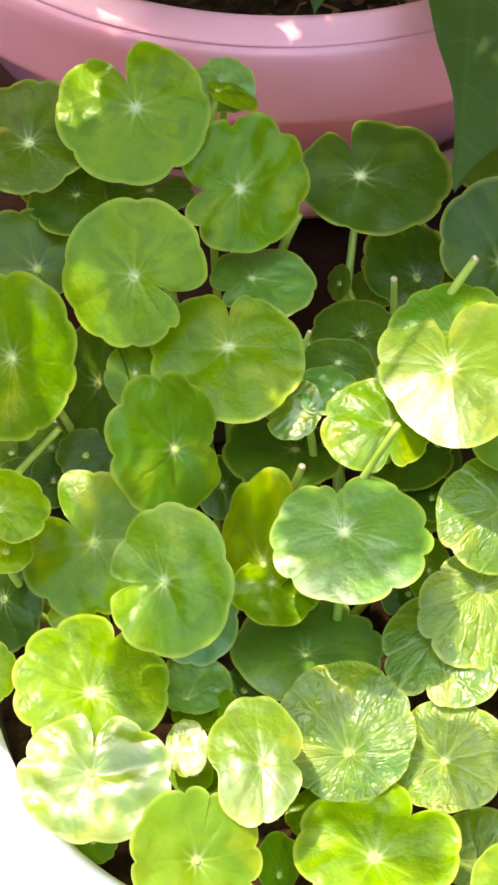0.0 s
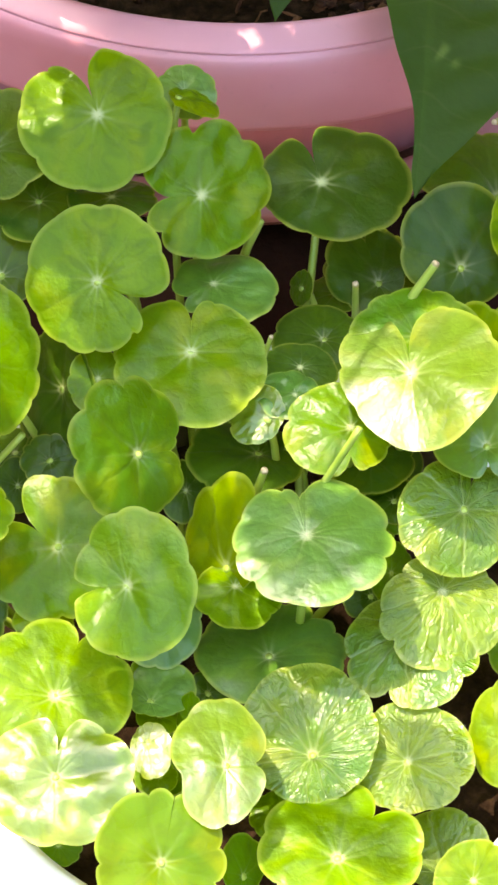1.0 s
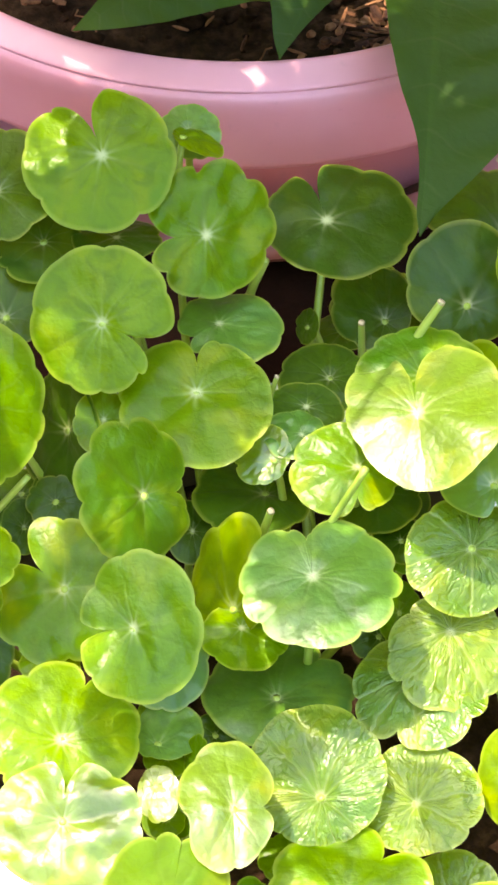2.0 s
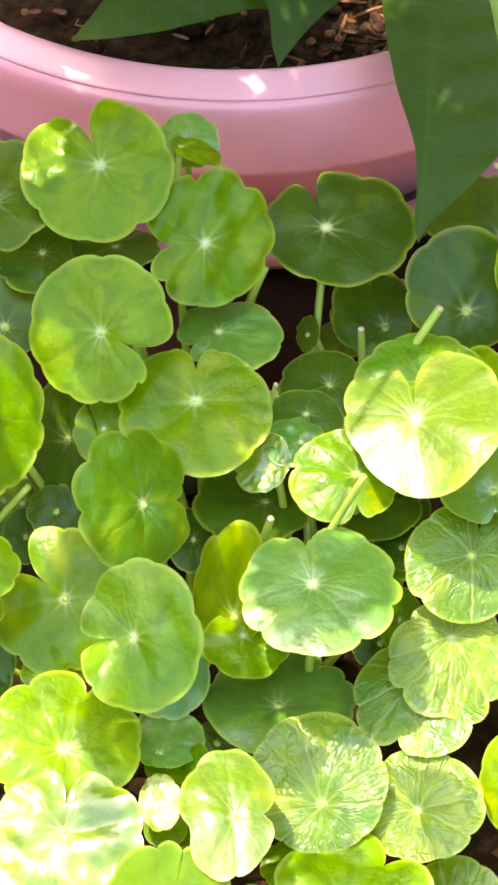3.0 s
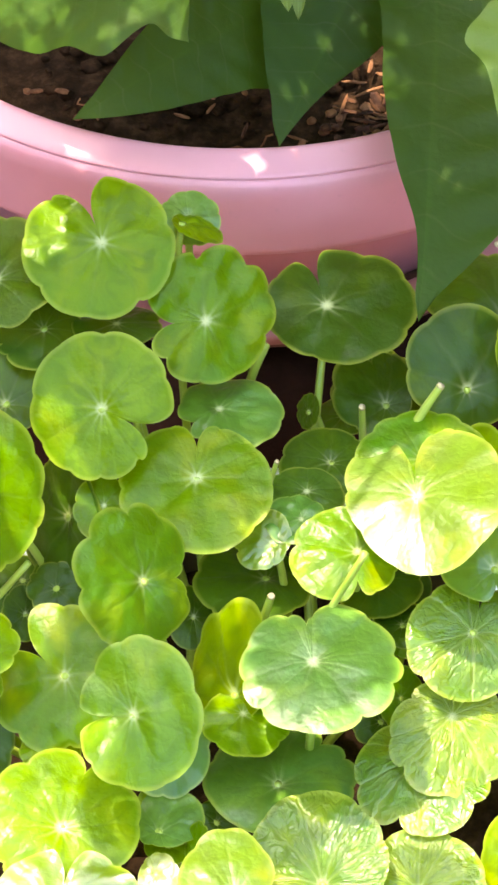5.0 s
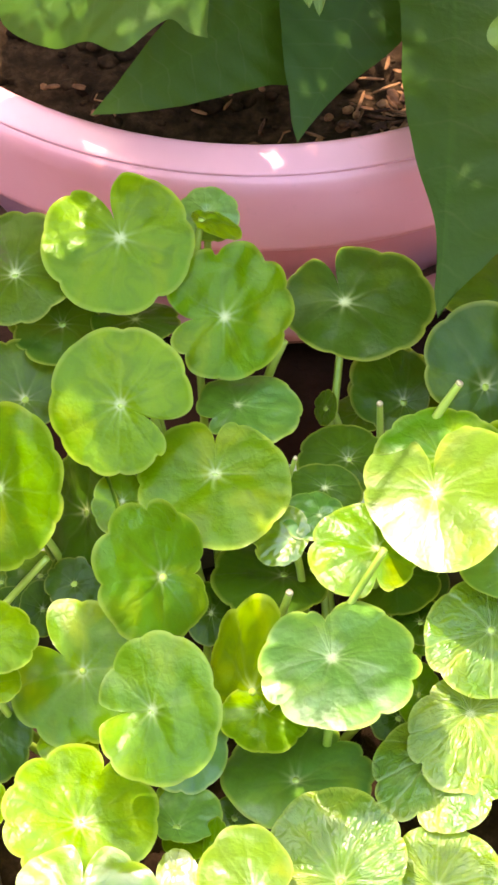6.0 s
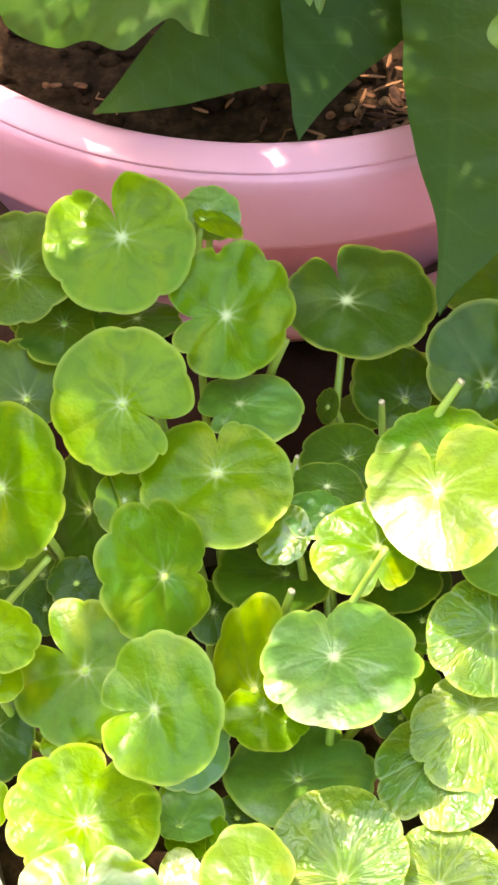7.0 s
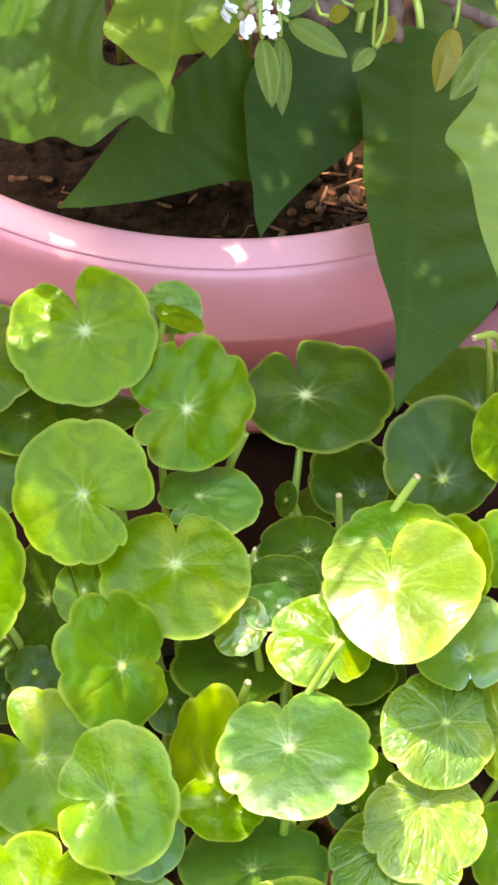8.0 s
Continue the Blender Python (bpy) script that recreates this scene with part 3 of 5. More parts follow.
pennywort_leaf(0.0493, 0.0770, 0.2106, (0.0157, 0.0136), spin=175, tilt=15, facing=-90, star=(-0.32, -0.34), notch=(24, 0.3, 20), seed=32, lobes=9, scallop=0.05, mat=LEAF_SHADED)
pennywort_leaf(0.0330, 0.0461, 0.2132, (0.0150, 0.0146), spin=140, tilt=3, facing=135, star=(0.01, 0.12), seed=33, lobes=9, scallop=0.05, mat=LEAF_SHADED)
pennywort_leaf(0.0521, 0.0835, 0.2027, (0.0165, 0.0165), tilt=11.2, facing=-49.2, star=(0.38, -0.09), seed=34, mat=LEAF_SHADED)
pennywort_leaf(0.0766, 0.0637, 0.2366, (0.0195, 0.0195), tilt=40.5, facing=-76.8, star=(0.36, -0.03), seed=35, mat=LEAF_SHADED)
pennywort_leaf(0.0881, 0.0988, 0.2304, (0.0221, 0.0221), tilt=5.9, facing=40.7, star=(-0.16, -0.39), notch=(-65, 0.30, 10), seed=36, mat=LEAF_SHADED)
pennywort_leaf(0.0396, 0.0702, 0.2054, (0.0093, 0.0093), tilt=8.7, facing=103.6, seed=37, mat=LEAF_SHADED)
pennywort_leaf(0.0282, 0.0667, 0.2125, (0.0059, 0.0059), tilt=56.8, facing=-161.2, seed=38, mat=LEAF_SHADED)
pennywort_leaf(0.0227, 0.0094, 0.2342, (0.0099, 0.0096), spin=-20, tilt=6, facing=90, star=(0.03, -0.21), seed=39, lobes=8, scallop=0.06, wavy=2.0, mat=LEAF_BLUE)
pennywort_leaf(0.0262, 0.0222, 0.2290, (0.0121, 0.0117), spin=124, tilt=9, facing=45, star=(-0.02, -0.11), seed=40, lobes=9, scallop=0.04, mat=LEAF_SHADED)
pennywort_leaf(0.0099, 0.0002, 0.2150, (0.0181, 0.0181), spin=111, tilt=15, facing=75, star=(-0.25, -0.13), seed=41, lobes=9, scallop=0.05, mat=LEAF_SHADED)
pennywort_leaf(0.0127, 0.0030, 0.2330, (0.0099, 0.0091), spin=39, tilt=21, facing=-135, star=(0.20, 0.43), seed=42, lobes=8, scallop=0.06, wavy=2.0, mat=LEAF_WAXY)
pennywort_leaf(0.0034, -0.0291, 0.2178, (0.0183, 0.0157), spin=39, tilt=45, facing=-150, star=(0.55, 0.13), seed=43, lobes=9, scallop=0.06, mat=LEAF_YOUNG)
pennywort_leaf(0.0074, -0.0465, 0.2130, (0.0130, 0.0129), spin=-136, tilt=3, facing=105, star=(-0.18, 0.14), seed=44, lobes=9, scallop=0.05)
pennywort_leaf(0.0169, -0.0571, 0.2005, (0.0230, 0.0224), spin=-24, tilt=18, facing=90, star=(-0.11, -0.02), notch=(-16, 0.2, 15), seed=45, lobes=9, scallop=0.05, mat=LEAF_BLUE)
pennywort_leaf(-0.0153, -0.0736, 0.2061, (0.0109, 0.0108), spin=-27, tilt=9, facing=75, star=(-0.46, -0.13), seed=47, lobes=8, scallop=0.05, mat=LEAF_BLUE)
pennywort_leaf(-0.0172, -0.0951, 0.2090, (0.0087, 0.0062), spin=65, tilt=12, facing=-150, star=(-0.29, -0.12), seed=48, lobes=8, scallop=0.07, wavy=0.6, mat=LEAF_WAXY)
pennywort_leaf(-0.0145, -0.0949, 0.1930, (0.0082, 0.0082), tilt=16.9, facing=87.0, seed=49)
pennywort_leaf(0.0643, -0.1155, 0.1880, (0.0135, 0.0121), spin=142, tilt=12, facing=-150, star=(0.04, -0.58), seed=50, lobes=9, scallop=0.05, mat=LEAF_CRINKLED)
pennywort_leaf(0.0082, -0.1232, 0.1950, (0.0086, 0.0079), spin=134, tilt=45, facing=-30, star=(-0.40, -0.01), seed=51, lobes=8, scallop=0.06)
pennywort_leaf(0.0856, -0.0888, 0.2060, (0.0179, 0.0151), spin=61, tilt=30, facing=-150, star=(0.03, -0.00), seed=52, lobes=9, scallop=0.05, mat=LEAF_YOUNG)
pennywort_leaf(-0.0709, -0.0459, 0.2040, (0.0144, 0.0127), spin=43, tilt=39, facing=-135, star=(-0.12, -0.04), seed=53, lobes=9, scallop=0.05, mat=LEAF_SHADED)
pennywort_leaf(-0.0688, -0.0423, 0.2272, (0.0079, 0.0079), tilt=5.1, facing=14.9, seed=54)
pennywort_leaf(-0.0670, 0.0773, 0.2688, (0.0212, 0.0212), tilt=7.4, facing=-130.7, star=(0.03, 0.12), notch=(-74, 0.30, 12), seed=55, mat=LEAF_WORN, label="worn leaf with a brown and yellow blotch")
pennywort_leaf(-0.0528, 0.0643, 0.2553, (0.0140, 0.0140), tilt=5.2, facing=-49.2, star=(-0.09, 0.18), seed=56, mat=LEAF_SHADED)
pennywort_leaf(-0.0667, 0.0459, 0.2503, (0.0159, 0.0159), tilt=23.0, facing=-76.6, star=(0.27, 0.22), seed=57, mat=LEAF_SHADED)
pennywort_leaf(-0.0298, 0.0687, 0.2545, (0.0140, 0.0140), tilt=17.3, facing=85.8, seed=58, mat=LEAF_SHADED)
pennywort_leaf(-0.0481, -0.0042, 0.2199, (0.0089, 0.0089), tilt=12.6, facing=-73.1, seed=59, mat=LEAF_SHADED)
pennywort_leaf(-0.0436, -0.1129, 0.1863, (0.0069, 0.0069), tilt=9.9, facing=33.1, seed=60)
pennywort_leaf(0.0792, -0.0034, 0.2340, (0.0169, 0.0165), spin=19, tilt=6, facing=-135, star=(0.29, 0.20), notch=(26, 0.5, 20), seed=61, lobes=9, scallop=0.05, mat=LEAF_BLUE)
pennywort_leaf(0.0551, -0.0034, 0.2149, (0.0100, 0.0100), tilt=46.3, facing=-41.1, seed=62, mat=LEAF_SHADED)
pennywort_leaf(0.0537, -0.0154, 0.2142, (0.0086, 0.0086), tilt=4.8, facing=137.3, seed=63, mat=LEAF_SHADED)
pennywort_leaf(0.0887, -0.0291, 0.2256, (0.0152, 0.0152), tilt=59.7, facing=-160.5, seed=64, mat=LEAF_CRINKLED)
pennywort_leaf(0.0943, 0.0331, 0.2298, (0.0124, 0.0124), tilt=44.3, facing=-53.6, seed=65)
pennywort_leaf(0.0903, -0.0513, 0.1961, (0.0137, 0.0137), tilt=46.0, facing=-37.1, seed=66)
pennywort_leaf(0.0964, 0.0664, 0.2433, (0.0144, 0.0144), tilt=51.8, facing=-43.4, seed=67)
pennywort_leaf(-0.0746, -0.0729, 0.2119, (0.0098, 0.0098), tilt=30.1, facing=-77.2, seed=68)
pennywort_leaf(0.0191, -0.1014, 0.1812, (0.0091, 0.0091), tilt=9.1, facing=98.3, seed=69)
# two dark filler leaves, added to cover the white rim in the shaded gap
pennywort_leaf(-0.0591, 0.0003, 0.2005, (0.0092, 0.0072), spin=151, tilt=21, facing=-60, star=(-0.04, -0.00), seed=70, lobes=9, scallop=0.05, mat=LEAF_SHADED)
pennywort_leaf(-0.0727, 0.0090, 0.2005, (0.0072, 0.0072), spin=-170, tilt=6, facing=-45, star=(0.06, -0.16), seed=71, lobes=9, scallop=0.05, mat=LEAF_SHADED)
pennywort_leaf(-0.0465, 0.0026, 0.2140, (0.0101, 0.0101), spin=-148, tilt=6, facing=-60, star=(0.02, -0.03), seed=73, lobes=9, scallop=0.04, mat=LEAF_SHADED)
pennywort_leaf(-0.0205, -0.0693, 0.2050, (0.0057, 0.0045), spin=130, tilt=15, facing=-60, star=(-0.19, -0.18), seed=74, lobes=7, scallop=0.06, mat=LEAF_YOUNG)
pennywort_leaf(-0.0071, -0.0831, 0.2070, (0.0069, 0.0057), spin=48, tilt=54, facing=-165, star=(0.17, 0.07), seed=75, lobes=7, scallop=0.05)
pennywort_leaf(-0.0153, -0.0798, 0.2010, (0.0067, 0.0067), spin=-93, tilt=3, facing=-60, star=(0.00, 0.00), seed=76, lobes=8, scallop=0.05)
pennywort_leaf(-0.0159, -0.0988, 0.2000, (0.0063, 0.0054), spin=-113, tilt=15, facing=-60, star=(-0.12, 0.01), seed=77, lobes=8, scallop=0.05)
pennywort_leaf(0.0252, 0.0231, 0.2250, (0.0056, 0.0051), spin=154, tilt=12, facing=-75, star=(0.00, 0.00), seed=78, lobes=8, scallop=0.05, mat=LEAF_SHADED)
pennywort_leaf(0.0472, -0.0043, 0.2200, (0.0134, 0.0130), spin=-76, tilt=6, facing=105, star=(0.04, 0.07), seed=79, lobes=9, scallop=0.05, mat=LEAF_SHADED)
pennywort_leaf(0.0547, -0.0159, 0.2120, (0.0093, 0.0090), spin=-47, tilt=9, facing=-90, star=(0.00, 0.00), seed=80, lobes=9, scallop=0.05)
pennywort_leaf(-0.0593, 0.0761, 0.2500, (0.0120, 0.0117), spin=158, tilt=6, facing=0, star=(-0.58, 0.14), seed=82, lobes=9, scallop=0.05, mat=LEAF_SHADED)
pennywort_leaf(-0.0046, 0.0940, 0.2690, (0.0091, 0.0081), spin=69, tilt=30, facing=45, star=(0.30, 0.52), seed=83, lobes=8, scallop=0.05, wavy=1.5, mat=LEAF_YOUNG)
# two more dark leaves added over the rim, standing in for the dark gap
pennywort_leaf(-0.0608, 0.0116, 0.2010, (0.0107, 0.0105), spin=162, tilt=3, facing=0, star=(-0.02, -0.05), seed=84, lobes=9, scallop=0.05, mat=LEAF_SHADED)
pennywort_leaf(-0.0687, -0.0005, 0.2005, (0.0085, 0.0084), spin=-125, tilt=9, facing=-60, star=(-0.03, -0.05), seed=85, lobes=9, scallop=0.05, mat=LEAF_SHADED)
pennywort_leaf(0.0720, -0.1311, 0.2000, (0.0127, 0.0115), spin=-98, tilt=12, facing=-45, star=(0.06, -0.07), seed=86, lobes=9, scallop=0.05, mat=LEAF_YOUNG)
pennywort_leaf(0.0465, -0.0391, 0.1990, (0.0095, 0.0083), spin=115, tilt=12, facing=-45, star=(0.02, -0.06), seed=87, lobes=9, scallop=0.05, mat=LEAF_SHADED)
pennywort_leaf(-0.0083, -0.0063, 0.2060, (0.0105, 0.0078), spin=148, tilt=15, facing=-60, star=(0.04, -0.06), seed=88, lobes=9, scallop=0.05, mat=LEAF_SHADED)
pennywort_leaf(-0.0015, -0.0706, 0.1975, (0.0072, 0.0071), spin=143, tilt=3, facing=-75, star=(0.00, 0.00), seed=89, lobes=8, scallop=0.05, mat=LEAF_SHADED)
pennywort_leaf(0.0530, -0.0344, 0.2040, (0.0099, 0.0096), spin=124, tilt=51, facing=-30, star=(0.00, 0.00), seed=90, lobes=8, scallop=0.05)


def bare_stalk(base, tip, radius, cut=True):
    """A leaf stalk that has lost its leaf (cut), or one that shows between the leaves; it runs on down to the soil."""
    base, tip = Vector(base), Vector(tip)
    d = (tip - base).normalized()
    low = base - d * 0.012 - Vector((0, 0, 0.03))
    low.z = max(low.z, 0.152)
    pts = bend(low, base - d * 0.012, base - d * 0.004, base, 8) + [base.lerp(tip, k / 6) for k in range(1, 7)]
    ob = part("bare_stalk", tube([PLANT_BACK @ p for p in pts], [radius * (1.15 - 0.02 * i) for i in range(len(pts))]), STALK, plant)
    if cut:
        end = [PLANT_BACK @ (tip + d * k) for k in (-0.0006, 0.0003)]
        part("cut_end", tube(end, [radius * 0.95, radius * 0.8]), CUT, ob, "pale dried cut end")
    return ob


bare_stalk((0.0616, 0.0369, 0.2495), (0.0663, 0.0395, 0.2574), 0.0014, cut=True)
bare_stalk((0.0450, 0.0572, 0.2174), (0.0446, 0.0573, 0.2259), 0.0012, cut=True)
bare_stalk((0.0133, -0.0160, 0.2210), (0.0153, -0.0148, 0.2292), 0.0013, cut=True)
bare_stalk((0.0165, 0.0238, 0.2367), (0.0177, 0.0237, 0.2427), 0.0008, cut=True)
bare_stalk((0.0321, -0.0225, 0.2336), (0.0419, -0.0165, 0.2524), 0.0012, cut=False)
bare_stalk((-0.0702, -0.0090, 0.2137), (-0.0550, -0.0050, 0.2340), 0.0012, cut=False)
bare_stalk((0.0923, 0.0884, 0.2513), (0.0888, 0.0809, 0.2745), 0.0012, cut=False)
bare_stalk((0.0888, 0.0809, 0.2745), (0.0841, 0.0761, 0.2784), 0.0011, cut=True)
bare_stalk((0.0124, 0.0730, 0.2284), (0.0155, 0.0748, 0.2357), 0.0014, cut=False)


# ---- the added earth bank that the pink pots stand on, coloured dark for shade ----
def earth_bank():
    rows = []
    for i in range(24):
        # from the floor up the front, then back over the top
        s = i / 23
        y, z = (0.105 + 0.03 * s / 0.35, 0.130 * s / 0.35) if s < 0.35 else (0.135 + (s - 0.35) * 0.9, 0.130)
        row = []
        for k in range(60):
            x = -0.5 + k / 59
            n = noise.noise(Vector((x * 14, y * 14, z * 14)))
            m = noise.noise(Vector((x * 45, y * 45, z * 45)))
            up = 1.0 if s > 0.35 else s / 0.35
            row.append((x, y + (0.008 * n + 0.004 * m) * (1 - 0.8 * (s > 0.45)), z + (0.0015 * m - 0.0015) * up))
        rows.append(row)
    return tagged(part("earth_bank", from_grid(rows, False), BANK_SHADED), "added red-brown earth bank under the pink pots, coloured dark for shade", "ground", kind="structure")


earth_bank()

# ---- the pink pot and its soil ----
PINK_AT, PINK_Z = (0.011, 0.305), 0.243


def pink_pot(at, z, scale, label):
    pot = tagged(new("pink_pot"), label, "flower pot")
    pot.matrix_basis = pose(*at, 0)
    lip = [(0.148, -0.030), (0.1495, -0.004), (0.151, -0.0005), (0.153, 0), (0.1614, -0.0032), (0.1623, -0.0040), (0.1617, -0.0047), (0.1627, -0.0051), (0.1643, -0.0066), (0.1652, -0.0105), (0.1648, -0.037), (0.163, -0.040), (0.158, -0.040), (0.150, -0.038), (0.1478, -0.032)]
    body = [(0.0, -0.108), (0.126, -0.108), (0.128, -0.104), (0.135, -0.046), (0.1475, -0.0395), (0.1475, -0.032), (0.141, -0.045), (0.120, -0.10), (0.0, -0.10)]
    lip = [(r * scale, z + h * scale) for r, h in lip]
    body = [(r * scale, z + h * scale) for r, h in body]
    part("pot_body", lathe(rounded(body)), PINK, pot)
    part("lip", lathe(rounded(lip, 0.0012), 200), PINK, pot, "thick rolled lip with a fine seam")
    return pot


pink_pot(PINK_AT, PINK_Z, 1.0, "large round pink plastic flower pot with a thick rolled lip")
soil_disc("soil", PINK_AT, 0.1475, 0.205, 0.0035, "dark brown crumbly soil in the pink pot", 5)


def saucer():
    thing = tagged(new("saucer"), "round pink plastic saucer under the large pink pot, coloured dark for shade", "saucer")
    thing.matrix_basis = pose(*PINK_AT, 0)
    dish = [(0.0, 0.134), (0.132, 0.134), (0.1385, 0.1465), (0.1505, 0.1415), (0.150, 0.139), (0.142, 0.130), (0.0, 0.130)]
    rim = [(0.1385, 0.1460), (0.1395, 0.1490), (0.141, 0.150), (0.151, 0.150), (0.153, 0.147), (0.151, 0.141), (0.149, 0.141)]
    part("dish", lathe(rounded(dish, 0.0012), 160), SHADED_PINK, thing)
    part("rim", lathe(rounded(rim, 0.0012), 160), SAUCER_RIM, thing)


saucer()

# ---- bark pieces and stones on the soil ----
def chip_mesh(seed, long, wide, thick):
    rng = random.Random(seed)
    bm = bmesh.new()
    bmesh.ops.create_icosphere(bm, subdivisions=2, radius=1.0)
    off = Vector((seed * 2.3, seed, 0))
    for v in bm.verts:
        k = 1 + 0.35 * noise.noise(v.co * 1.7 + off)
        v.co = Vector((v.co.x * long * k, v.co.y * wide * k, v.co.z * thick * k))
    me = bpy.data.meshes.new("chip")
    bm.to_mesh(me)
    bm.free()
    me.materials.append(BARK)
    return me


def bark_pieces():
    rng = random.Random(11)
    flakes = [chip_mesh(k, *s) for k, s in enumerate(((0.0045, 0.0010, 0.0006), (0.0032, 0.0014, 0.0007), (0.0022, 0.0018, 0.0012), (0.0055, 0.0008, 0.0006), (0.0026, 0.0021, 0.0013)))]
    first = True
    for cx, cy, spread, count, big in ((0.067, 0.203, 0.009, 130, 2), (0.046, 0.192, 0.007, 12, 1), (-0.062, 0.203, 0.010, 6, 1), (0.02, 0.23, 0.05, 30, 0)):
        for _ in range(count):
            x, y = rng.gauss(cx, spread), rng.gauss(cy, spread)
            if math.hypot(x - PINK_AT[0], y - PINK_AT[1]) > 0.140:
                continue
            me = flakes[rng.choice((1, 2, 4, 4)) if big == 1 else rng.choice((0, 1, 2, 3, 3))]
            ob = part("bark_chip", me, None, m=pose(x, y, 0.208 + rng.uniform(0, 0.003), rng.uniform(-20, 20), rng.uniform(-20, 20), rng.uniform(0, 360)) @ Matrix.Scale(rng.uniform(0.7, 1.2) * (1.0 if big == 2 else 0.9), 4))
            tagged(ob, "brown bark chip lying on the dark soil", "bark chip", "bark chips on the soil")


bark_pieces()


def clods():
    """Crumbs of soil strewn over the pot, as one mesh."""
    rng = random.Random(4)
    verts, faces = [], []
    ball = bmesh.new()
    bmesh.ops.create_icosphere(ball, subdivisions=1, radius=1.0)
    ball.verts.ensure_lookup_table()
    dirs, tris = [v.co.copy() for v in ball.verts], [tuple(v.index for v in f.verts) for f in ball.faces]
    ball.free()
    for _ in range(420):
        a, r = rng.uniform(math.pi, 2 * math.pi), 0.142 * math.sqrt(rng.random())
        c = Vector((r * math.cos(a), r * math.sin(a), 0.0012 + rng.uniform(-0.001, 0.0012)))
        size = rng.choice((0.0009, 0.0014, 0.0020, 0.0030, 0.0044)) * rng.uniform(0.8, 1.2)
        n = len(verts)
        for d in dirs:
            k = size * (1 + 0.5 * noise.noise(d * 1.6 + c * 900))
            verts.append(c + Vector((d.x * k, d.y * k * 0.8, d.z * k * 0.6)))
        faces += [tuple(i + n for i in f) for f in tris]
    me = bpy.data.meshes.new("clods")
    me.from_pydata(verts, [], faces)
    me.polygons.foreach_set("use_smooth", [True] * len(me.polygons))
    tagged(part("soil_crumbs", me, EARTH, m=pose(*PINK_AT, 0.205)), "loose dark brown soil crumbs in the pink pot", "soil", kind="stuff")


clods()


def root(x, y, long, turn, seed):
    rng = random.Random(seed)
    pts = [Vector((long * (k / 8 - 0.5), 0.0015 * rng.uniform(-1, 1) + 0.10 * long * math.sin(k * 0.7 + seed), 0.001 * math.sin(k))) for k in range(9)]
    tagged(part("dry_root", tube(pts, [0.00035] * 9, 6), BARK, m=pose(x, y, 0.211, 0, 0, turn)), "thin dry root lying on the soil", "root", "dry roots on the soil")


for k, (x, y, long, turn) in enumerate(((-0.006, 0.175, 0.014, 25), (0.012, 0.186, 0.018, 35), (0.028, 0.178, 0.008, -20), (-0.045, 0.205, 0.012, 120))):
    root(x, y, long, turn, k)

# ---- the vine in the pink pot ----
vine = tagged(new("vine"), "leafy vine with large arrow-shaped green leaves in the pink pot", "plant")
vine.matrix_basis = pose(PINK_AT[0], PINK_AT[1], 0.205)
VINE_BACK = vine.matrix_basis.inverted()


def smooth_profile(points, s):
    """The half width at s along the leaf, from a few (s, width) pairs."""
    pts = [(0.0, points[0][1] * 0.55), *points, (1.0, 0.0)]
    for i in range(len(pts) - 1):
        (a, wa), (b, wb) = pts[i], pts[i + 1]
        if s <= b or i == len(pts) - 2:
            span = max(b - a, 1e-4)
            k = min(max((s - a) / span, 0), 1)
            ca = (wb - pts[i - 1][1]) / max(b - pts[i - 1][0], 1e-3) * span if i else wb - wa
            cb = (pts[i + 2][1] - wa) / max(pts[i + 2][0] - a, 1e-3) * span if i + 2 < len(pts) else wb - wa
            w = (2 * k ** 3 - 3 * k * k + 1) * wa + (k ** 3 - 2 * k * k + k) * ca + (3 * k * k - 2 * k ** 3) * wb + (k ** 3 - k * k) * cb
            return max(w, 0.0)
    return 0.0


